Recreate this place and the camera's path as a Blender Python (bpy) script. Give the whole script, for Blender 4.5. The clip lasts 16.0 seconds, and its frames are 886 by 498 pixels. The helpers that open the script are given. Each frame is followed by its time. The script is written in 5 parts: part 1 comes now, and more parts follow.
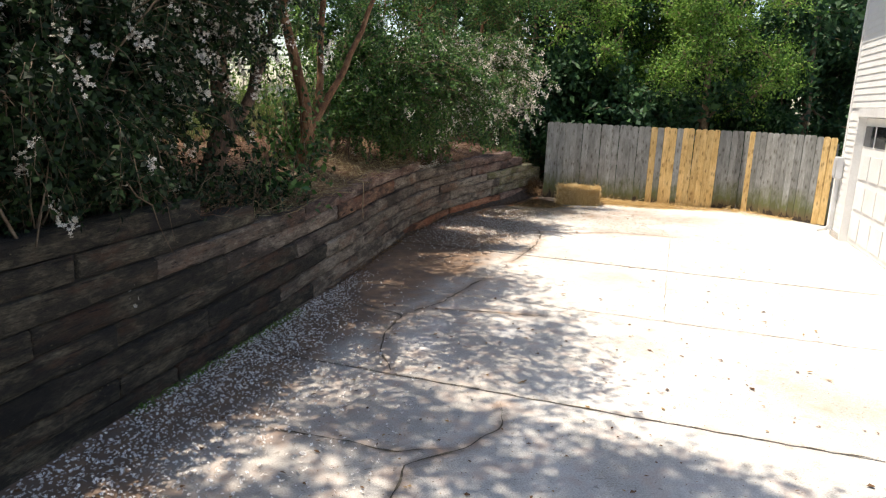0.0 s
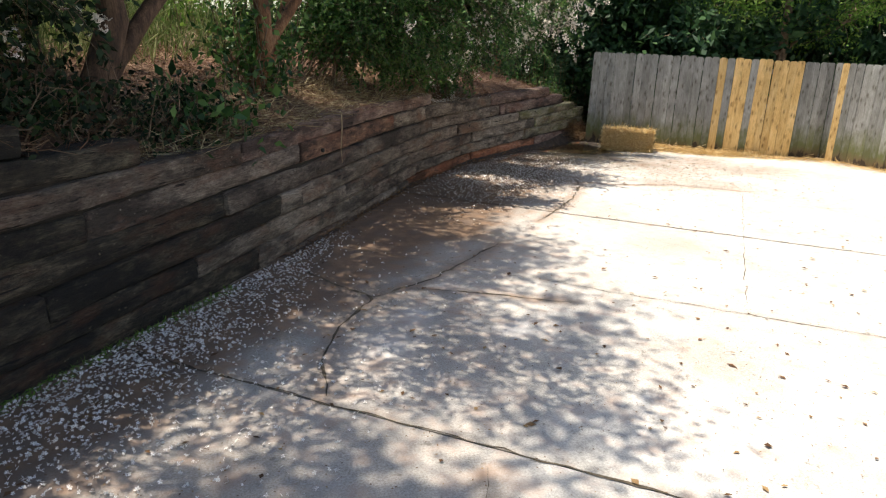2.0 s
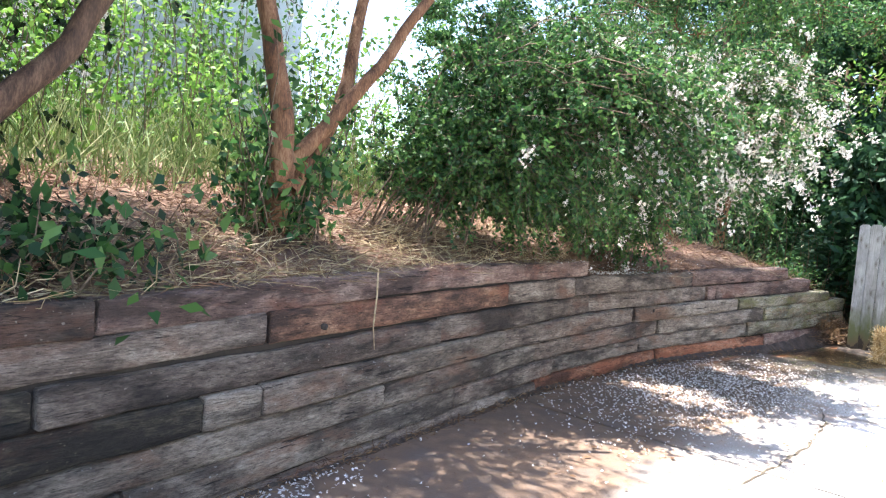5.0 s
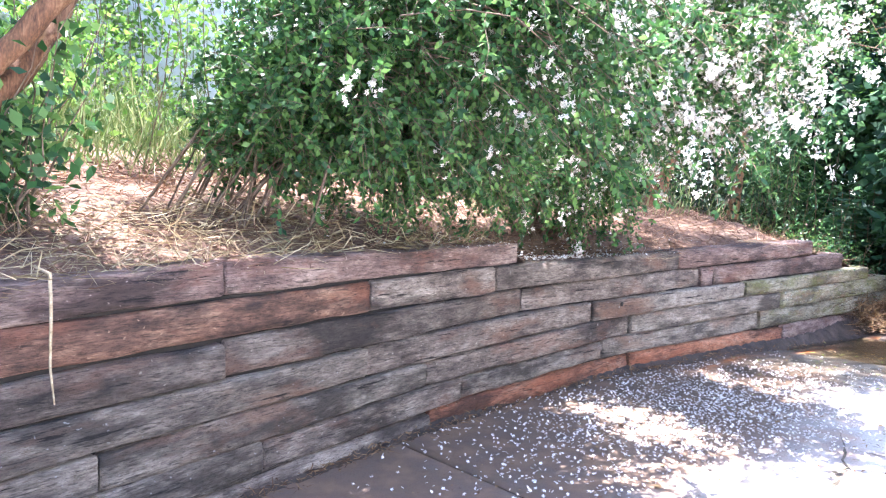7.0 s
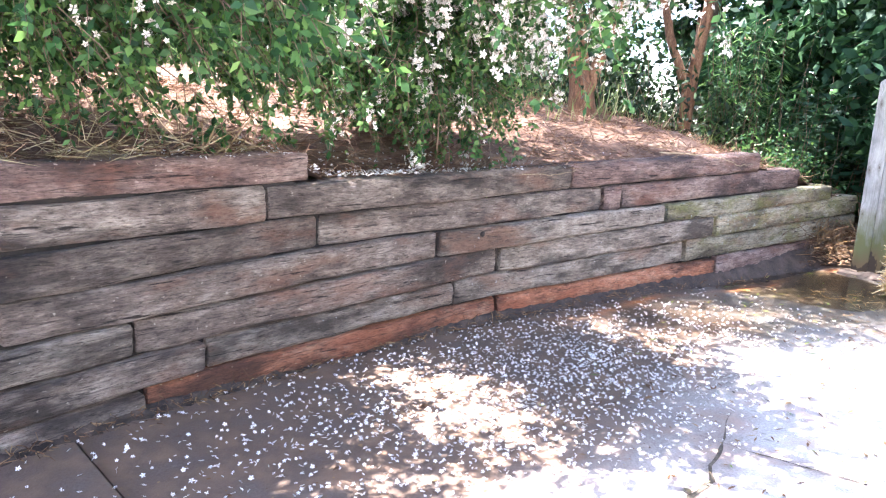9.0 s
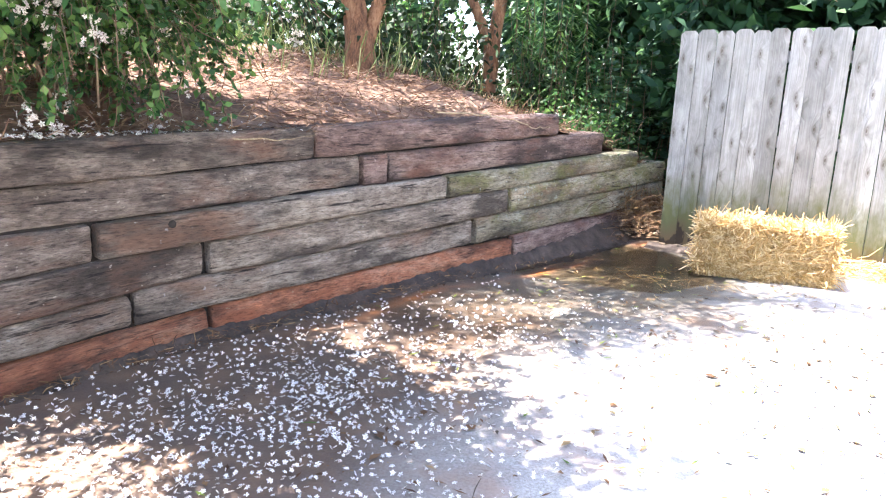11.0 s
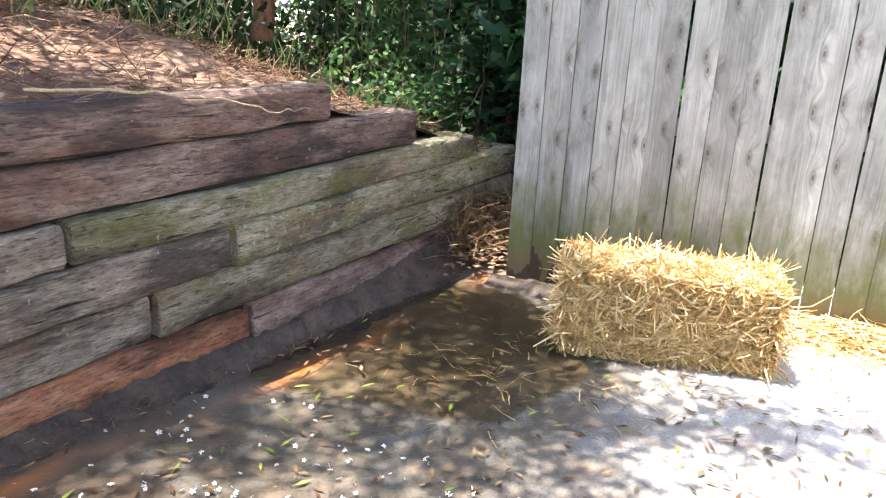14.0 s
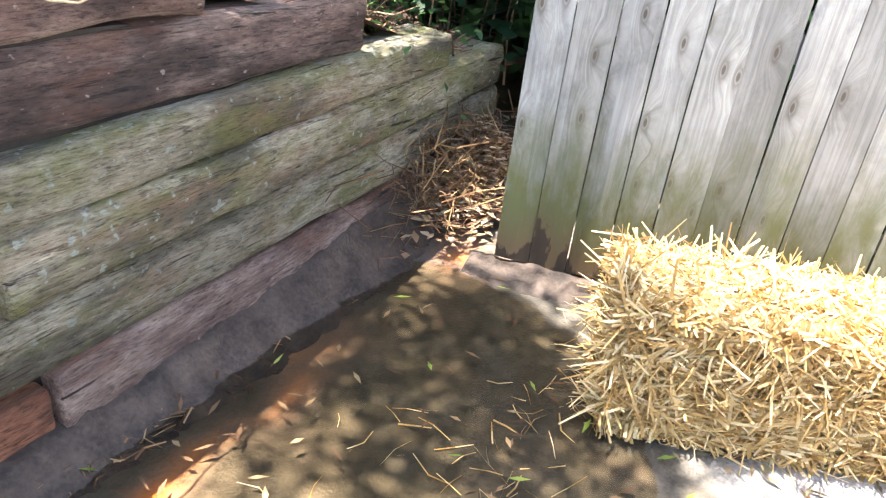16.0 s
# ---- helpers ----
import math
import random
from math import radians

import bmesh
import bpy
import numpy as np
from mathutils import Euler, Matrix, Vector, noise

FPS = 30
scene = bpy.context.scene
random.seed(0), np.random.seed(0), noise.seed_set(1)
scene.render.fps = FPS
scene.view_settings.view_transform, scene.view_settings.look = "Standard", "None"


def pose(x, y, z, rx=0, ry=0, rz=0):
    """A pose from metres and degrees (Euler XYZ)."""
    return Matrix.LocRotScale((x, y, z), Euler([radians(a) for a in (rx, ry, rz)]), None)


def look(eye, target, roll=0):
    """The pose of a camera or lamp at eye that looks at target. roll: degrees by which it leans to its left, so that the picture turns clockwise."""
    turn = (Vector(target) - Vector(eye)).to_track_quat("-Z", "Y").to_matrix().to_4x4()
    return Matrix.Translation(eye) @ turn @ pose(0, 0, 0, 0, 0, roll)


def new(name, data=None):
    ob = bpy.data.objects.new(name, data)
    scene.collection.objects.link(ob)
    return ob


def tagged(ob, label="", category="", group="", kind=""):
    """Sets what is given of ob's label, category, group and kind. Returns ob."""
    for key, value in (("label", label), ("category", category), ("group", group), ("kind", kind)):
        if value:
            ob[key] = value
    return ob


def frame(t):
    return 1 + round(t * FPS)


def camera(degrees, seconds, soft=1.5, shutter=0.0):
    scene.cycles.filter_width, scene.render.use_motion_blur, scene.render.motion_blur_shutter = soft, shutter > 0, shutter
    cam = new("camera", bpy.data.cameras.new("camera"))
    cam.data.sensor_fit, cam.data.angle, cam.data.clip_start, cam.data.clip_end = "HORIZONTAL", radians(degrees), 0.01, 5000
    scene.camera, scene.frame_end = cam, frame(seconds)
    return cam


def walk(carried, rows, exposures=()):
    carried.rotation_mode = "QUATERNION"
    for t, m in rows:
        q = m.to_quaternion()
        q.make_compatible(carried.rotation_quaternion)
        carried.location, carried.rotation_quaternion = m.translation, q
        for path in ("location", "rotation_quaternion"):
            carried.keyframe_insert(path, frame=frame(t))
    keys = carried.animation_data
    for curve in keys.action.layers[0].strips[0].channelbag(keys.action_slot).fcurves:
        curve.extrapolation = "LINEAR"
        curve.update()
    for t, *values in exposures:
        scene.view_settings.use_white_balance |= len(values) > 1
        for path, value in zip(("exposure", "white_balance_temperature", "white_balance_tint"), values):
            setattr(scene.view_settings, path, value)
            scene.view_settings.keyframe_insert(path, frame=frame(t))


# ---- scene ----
cam = camera(65.6, 16.0, soft=1.2)
PATH = [
    (0, (-2.957, -4.702, 2.206), (-2.189, -2.904, 1.785), 2.6),
    (0.5, (-2.673, -4.198, 2.161), (-2.03, -2.383, 1.623), 2.8),
    (1, (-2.344, -3.81, 2.014), (-1.758, -1.993, 1.42), 1.1),
    (1.5, (-2.034, -3.374, 1.924), (-1.477, -1.551, 1.318), 1.9),
    (2, (-1.762, -2.92, 1.833), (-1.118, -1.114, 1.263), 2.7),
    (2.5, (-1.47, -2.517, 1.744), (-0.951, -0.662, 1.208), 2.0),
    (3, (-1.232, -2.053, 1.685), (-0.787, -0.128, 1.379), 2.8),
    (3.2, (-1.139, -1.877, 1.697), (-0.802, 0.076, 1.43), 2.5),
    (5.3, (0.153, -0.045, 1.522), (0.085, 1.951, 1.419), 4.4),
    (5.5, (0.258, 0.167, 1.558), (0.162, 2.16, 1.427), 4.1),
    (6, (0.612, 0.6, 1.558), (0.428, 2.584, 1.391), 2.9),
    (6.5, (0.821, 1.043, 1.584), (0.655, 3.033, 1.49), 5.6),
    (7, (1.17, 1.418, 1.496), (1.012, 3.405, 1.339), 2.0),
    (7.5, (1.475, 1.821, 1.55), (1.278, 3.801, 1.344), 1.8),
    (8, (1.766, 2.181, 1.477), (1.506, 4.155, 1.293), -1.1),
    (8.2, (1.923, 2.338, 1.478), (1.681, 4.309, 1.241), 0.1),
    (10.3, (2.791, 3.651, 1.247), (2.832, 5.603, 0.81), 4.0),
    (10.5, (2.893, 3.773, 1.27), (3.04, 5.722, 0.843), 5.6),
    (11, (3.064, 4.066, 1.256), (3.333, 5.998, 0.814), 2.0),
    (11.5, (3.256, 4.362, 1.288), (3.551, 6.269, 0.763), 1.9),
    (12, (3.397, 4.723, 1.278), (3.868, 6.608, 0.806), 0.5),
    (12.5, (3.621, 5.075, 1.267), (4.301, 6.886, 0.76), 0.4),
    (13, (3.821, 5.463, 1.307), (4.421, 7.278, 0.718), 1.0),
    (13.5, (3.977, 5.885, 1.324), (4.721, 7.642, 0.726), 2.1),
    (14, (4.184, 6.242, 1.322), (4.81, 8.053, 0.751), 2.6),
    (14.5, (4.293, 6.616, 1.291), (4.825, 8.461, 0.73), 4.7),
    (15, (4.44, 7.015, 1.284), (5.094, 8.698, 0.425), 3.5),
    (15.5, (4.566, 7.358, 1.245), (5.175, 8.985, 0.255), 4.8),
    (16, (4.548, 7.661, 1.273), (5.328, 9.263, 0.366), 6.8),
]
EXPOSURES = ((0, 0.88, 7200, 13), (3.2, 0.75, 7100, 12), (5.3, 2.8, 6050, 15), (6.5, 3.3, 5800, 21), (8.2, 3.4, 5900, 22), (10.3, 3.2, 6250, 20), (11.5, 3.0, 6300, 17), (12.5, 2.4, 6450, 14), (14, 2.65, 6600, 15), (16, 3.2, 6550, 15))
walk(cam, [(t, look(eye, aim, lean)) for t, eye, aim, lean in PATH], EXPOSURES)

# ---- world, sun ----
SUN_FROM = Vector((-0.42, 0.29, 1.9)).normalized()      # from over the retaining wall, high
world = bpy.data.worlds.new("World")
scene.world = world
world.use_nodes = True
wn = world.node_tree
sky = wn.nodes.new("ShaderNodeTexSky")
sky.sky_type = "NISHITA"
sky.sun_disc = False
sky.sun_elevation = math.asin(SUN_FROM.z)
sky.sun_rotation = math.atan2(SUN_FROM.x, SUN_FROM.y)
wn.links.new(sky.outputs[0], wn.nodes["Background"].inputs[0])
wn.nodes["Background"].inputs[1].default_value = 0.12
sun_data = bpy.data.lights.new("sun", "SUN")
sun_data.energy, sun_data.angle, sun_data.color = 4.6, radians(0.53), (1.0, 0.95, 0.86)
sun = new("sun", sun_data)
sun.matrix_world = look(SUN_FROM * 30, (0, 0, 0))

# ---- materials ----
def nodes_of(name):
    m = bpy.data.materials.new(name)
    m.use_nodes = True
    t = m.node_tree
    return m, t, t.nodes["Principled BSDF"]


def add(t, kind, **values):
    n = t.nodes.new(kind)
    for k, v in values.items():
        if k in n.inputs:
            n.inputs[k].default_value = v
    return n


def noise_at(t, coord, scale, detail=6.0, stretch=(1, 1, 1), rough=0.6, offset=None):
    mp = add(t, "ShaderNodeMapping")
    mp.inputs["Scale"].default_value = stretch
    t.links.new(coord, mp.inputs["Vector"])
    if offset is not None:
        t.links.new(offset, mp.inputs["Location"])
    n = add(t, "ShaderNodeTexNoise", Scale=scale, Detail=detail, Roughness=rough)
    t.links.new(mp.outputs[0], n.inputs["Vector"])
    return n


def ramp(t, fac, stops):
    r = t.nodes.new("ShaderNodeValToRGB")
    e = r.color_ramp.elements
    while len(e) < len(stops):
        e.new(0.5)
    for el, (p, c) in zip(e, stops):
        el.position, el.color = p, (*c, 1)
    t.links.new(fac, r.inputs[0])
    return r.outputs[0]


def mix(t, fac, a, b, how="MIX"):
    m = t.nodes.new("ShaderNodeMix")
    m.data_type, m.blend_type = "RGBA", how
    for v, i in ((fac, 0), (a, 6), (b, 7)):
        if isinstance(v, (int, float)):
            m.inputs[i].default_value = v
        elif isinstance(v, tuple):
            m.inputs[i].default_value = (*v, 1)
        else:
            t.links.new(v, m.inputs[i])
    return m.outputs[2]


def maths(t, op, a, b=0.5, clamp=False):
    m = t.nodes.new("ShaderNodeMath")
    m.operation, m.use_clamp = op, clamp
    for v, i in ((a, 0), (b, 1)):
        if isinstance(v, (int, float)):
            m.inputs[i].default_value = v
        else:
            t.links.new(v, m.inputs[i])
    return m.outputs[0]


def bump(t, p, height, strength, distance=0.01):
    b = add(t, "ShaderNodeBump", Strength=strength, Distance=distance)
    t.links.new(height, b.inputs["Height"])
    t.links.new(b.outputs[0], p.inputs["Normal"])


def attr(t, name):
    a = t.nodes.new("ShaderNodeAttribute")
    a.attribute_name = name
    return a.outputs["Fac"]


def rough_surface(name, dark, mid, light, scale=3.0, grain=60.0, rough=0.9, relief=0.4, stretch=(1, 1, 1), vary=0.15):
    """A weathered matt surface: broad stains, fine grain, relief, and a little change of tone from object to object."""
    m, t, p = nodes_of(name)
    co = t.nodes.new("ShaderNodeTexCoord").outputs["Object"]
    inf = t.nodes.new("ShaderNodeObjectInfo").outputs["Random"]
    off = maths(t, "MULTIPLY", inf, 37.0)
    a = noise_at(t, co, scale, 5, stretch, offset=off)
    b = noise_at(t, co, grain, 4, stretch, offset=off)
    f = maths(t, "ADD", maths(t, "MULTIPLY", a.outputs[0], 0.65), maths(t, "MULTIPLY", b.outputs[0], 0.35))
    c = ramp(t, f, ((0.36, dark), (0.5, mid), (0.64, light)))
    v = maths(t, "ADD", 1 - vary, maths(t, "MULTIPLY", inf, 2 * vary))
    hsv = add(t, "ShaderNodeHueSaturation")
    t.links.new(c, hsv.inputs["Color"])
    t.links.new(v, hsv.inputs["Value"])
    t.links.new(hsv.outputs[0], p.inputs["Base Color"])
    p.inputs["Roughness"].default_value = rough
    bump(t, p, f, relief)
    return m


def tie_wood(name, dark, mid, light, moss=0.0):
    """Old railway-tie wood: mottled blotches, flaking grain along x, long dark checks, pale scuffs, tar, clay and lichen."""
    m, t, p = nodes_of(name)
    co = t.nodes.new("ShaderNodeTexCoord").outputs["Object"]
    inf = t.nodes.new("ShaderNodeObjectInfo").outputs["Random"]
    off = maths(t, "MULTIPLY", inf, 53.0)
    grain = noise_at(t, co, 7.0, 8, (0.6, 9, 9), 0.7, off)
    blot = noise_at(t, co, 2.4, 6, (0.8, 2.2, 2.2), 0.65, off)
    mott = noise_at(t, co, 11.0, 6, (0.7, 1.6, 1.6), 0.7, off)
    flake = noise_at(t, co, 46.0, 6, (0.36, 1.6, 1.6), 0.78, off)
    check = noise_at(t, co, 13.0, 4, (0.07, 1.2, 1.2), 0.55, off)
    f = maths(t, "ADD", maths(t, "MULTIPLY", grain.outputs[0], 0.2), maths(t, "ADD", maths(t, "MULTIPLY", blot.outputs[0], 0.45), maths(t, "MULTIPLY", mott.outputs[0], 0.35)))
    c = ramp(t, f, ((0.38, dark), (0.49, mid), (0.60, light)))
    scuff = ramp(t, flake.outputs[0], ((0.36, (0.42, 0.40, 0.38)), (0.47, (0.95, 0.95, 0.95)), (0.56, (1, 1, 1)), (0.66, (1.45, 1.43, 1.38))))
    c = mix(t, 1.0, c, scuff, "MULTIPLY")
    st = noise_at(t, co, 1.5, 5, (0.8, 2.6, 2.6), 0.65, maths(t, "ADD", off, 11.0))
    k = ramp(t, st.outputs[0], ((0.49, (0, 0, 0)), (0.60, (0.85, 0.85, 0.85))))
    c = mix(t, k, c, tuple(0.55 * v for v in dark))
    rd = noise_at(t, co, 2.1, 5, (0.7, 2.0, 2.0), 0.65, maths(t, "ADD", off, 29.0))
    k = ramp(t, rd.outputs[0], ((0.53, (0, 0, 0)), (0.66, (0.6, 0.6, 0.6))))
    c = mix(t, k, c, (0.7 * mid[0] + 0.08, 0.5 * mid[1] + 0.03, 0.4 * mid[2] + 0.015))
    if moss:
        mo = noise_at(t, co, 4.0, 7, (0.8, 1.6, 1.6), 0.75, off)
        k = ramp(t, mo.outputs[0], ((0.46, (0, 0, 0)), (0.60, (moss, moss, moss))))
        c = mix(t, k, c, (0.20, 0.21, 0.05))
        li = noise_at(t, co, 30.0, 3, (1, 1, 1), 0.5, off)
        k = ramp(t, li.outputs[0], ((0.64, (0, 0, 0)), (0.70, (0.7, 0.7, 0.7))))
        c = mix(t, k, c, (0.44, 0.50, 0.44))
    sp = noise_at(t, co, 48.0, 2, (0.7, 1, 1), 0.5, off)
    k = ramp(t, sp.outputs[0], ((0.70, (0, 0, 0)), (0.75, (0.55, 0.55, 0.55))))
    c = mix(t, k, c, tuple(min(0.6, 1.5 * v) for v in light))
    crack = ramp(t, check.outputs[0], ((0.485, (1, 1, 1)), (0.5, (0.16, 0.15, 0.14)), (0.515, (1, 1, 1))))
    where = ramp(t, mott.outputs[0], ((0.46, (0, 0, 0)), (0.54, (0.9, 0.9, 0.9))))
    c = mix(t, where, c, mix(t, 1.0, c, crack, "MULTIPLY"))
    fine = noise_at(t, co, 120.0, 5, (0.22, 1.5, 1.5), 0.8, off)
    c = mix(t, 1.0, c, ramp(t, fine.outputs[0], ((0.36, (0.35, 0.33, 0.31)), (0.46, (0.92, 0.92, 0.92)), (0.58, (1.05, 1.05, 1.05)), (0.68, (1.4, 1.4, 1.36)))), "MULTIPLY")
    split = noise_at(t, co, 26.0, 5, (0.10, 1.4, 1.4), 0.6, maths(t, "ADD", off, 5.0))
    gap = ramp(t, split.outputs[0], ((0.33, (0.12, 0.11, 0.10)), (0.37, (1, 1, 1))))
    c = mix(t, 1.0, c, gap, "MULTIPLY")
    hsv = add(t, "ShaderNodeHueSaturation")
    t.links.new(c, hsv.inputs["Color"])
    t.links.new(maths(t, "ADD", 0.82, maths(t, "MULTIPLY", inf, 0.5)), hsv.inputs["Value"])
    t.links.new(hsv.outputs[0], p.inputs["Base Color"])
    p.inputs["Roughness"].default_value = 0.86
    h = maths(t, "ADD", maths(t, "MULTIPLY", grain.outputs[0], 0.8), maths(t, "ADD", maths(t, "MULTIPLY", flake.outputs[0], 0.7), maths(t, "ADD", maths(t, "MULTIPLY", mott.outputs[0], 1.0), maths(t, "ADD", maths(t, "MULTIPLY", fine.outputs[0], 0.5), maths(t, "MULTIPLY", gap, 0.4)))))
    bump(t, p, h, 1.0, 0.03)
    return m


def leaf_material(name, a, b, c, gloss=0.45, through_light=0.25):
    """Leaves: tone changes from leaf to leaf, thin enough to let light through."""
    m, t, p = nodes_of(name)
    g = t.nodes.new("ShaderNodeNewGeometry").outputs["Random Per Island"]
    col = ramp(t, g, ((0.0, a), (0.55, b), (1.0, c)))
    t.links.new(col, p.inputs["Base Color"])
    p.inputs["Roughness"].default_value = gloss + 0.1
    p.inputs["Specular IOR Level"].default_value = 0.3
    tr = t.nodes.new("ShaderNodeBsdfTranslucent")
    t.links.new(col, tr.inputs["Color"])
    ms = add(t, "ShaderNodeMixShader")
    ms.inputs[0].default_value = through_light
    t.links.new(p.outputs[0], ms.inputs[1])
    t.links.new(tr.outputs[0], ms.inputs[2])
    t.links.new(ms.outputs[0], t.nodes["Material Output"].inputs[0])
    return m


def concrete_material():
    """Old stained concrete; the mesh carries how wet, how muddy and how rusty each spot is."""
    m, t, p = nodes_of("old_concrete")
    co = t.nodes.new("ShaderNodeNewGeometry").outputs["Position"]
    broad = noise_at(t, co, 0.9, 6)
    mid = noise_at(t, co, 5.0, 6)
    fine = noise_at(t, co, 90, 3)
    spots = noise_at(t, co, 14, 4)
    f = maths(t, "ADD", maths(t, "MULTIPLY", broad.outputs[0], 0.5), maths(t, "MULTIPLY", mid.outputs[0], 0.5))
    c = ramp(t, f, ((0.36, (0.31, 0.285, 0.245)), (0.5, (0.51, 0.50, 0.47)), (0.62, (0.66, 0.66, 0.64))))
    c = mix(t, 0.45, c, ramp(t, fine.outputs[0], ((0.32, (0.24, 0.23, 0.21)), (0.68, (0.76, 0.76, 0.74)))))
    grit = noise_at(t, co, 260, 2)
    c = mix(t, ramp(t, grit.outputs[0], ((0.62, (0, 0, 0)), (0.68, (0.55, 0.55, 0.55)))), c, (0.09, 0.08, 0.07))
    pale = noise_at(t, co, 3.1, 7, (1, 1, 1), 0.75)
    c = mix(t, ramp(t, pale.outputs[0], ((0.58, (0, 0, 0)), (0.66, (0.55, 0.55, 0.55)))), c, (0.66, 0.67, 0.66))
    k = ramp(t, spots.outputs[0], ((0.62, (0, 0, 0)), (0.70, (0.5, 0.5, 0.5))))
    c = mix(t, k, c, (0.10, 0.085, 0.07))
    ragged = maths(t, "SUBTRACT", mid.outputs[0], 0.5)
    white = maths(t, "ADD", attr(t, "lime"), maths(t, "MULTIPLY", ragged, 2.2), True)
    c = mix(t, maths(t, "MULTIPLY", white, 0.8), c, (0.74, 0.75, 0.75))
    mud = maths(t, "ADD", attr(t, "mud"), maths(t, "MULTIPLY", ragged, 0.9), True)
    mudc = ramp(t, mid.outputs[0], ((0.35, (0.12, 0.068, 0.042)), (0.5, (0.22, 0.142, 0.096)), (0.68, (0.33, 0.245, 0.18))))
    c = mix(t, maths(t, "MULTIPLY", mud, 0.92), c, mudc)
    rust = maths(t, "ADD", attr(t, "rust"), maths(t, "MULTIPLY", ragged, 0.8), True)
    c = mix(t, rust, c, (0.72, 0.23, 0.02))
    wet = maths(t, "ADD", attr(t, "wet"), maths(t, "MULTIPLY", ragged, 1.2), True)
    dk = mix(t, maths(t, "MULTIPLY", wet, maths(t, "SUBTRACT", 1.0, maths(t, "MULTIPLY", rust, 0.8))), (1, 1, 1), (0.235, 0.215, 0.175))
    c = mix(t, 1.0, c, dk, "MULTIPLY")
    silt = maths(t, "ADD", attr(t, "silt"), maths(t, "MULTIPLY", ragged, 0.7), True)
    c = mix(t, maths(t, "MULTIPLY", maths(t, "MULTIPLY", silt, 0.85), maths(t, "SUBTRACT", 1.0, maths(t, "MULTIPLY", rust, 0.9))), c, (0.052, 0.043, 0.029))
    t.links.new(c, p.inputs["Base Color"])
    t.links.new(maths(t, "SUBTRACT", 0.9, maths(t, "MULTIPLY", wet, 0.5)), p.inputs["Roughness"])
    p.inputs["Specular IOR Level"].default_value = 0.22
    bump(t, p, maths(t, "ADD", fine.outputs[0], mid.outputs[0]), 0.45, 0.008)
    return m


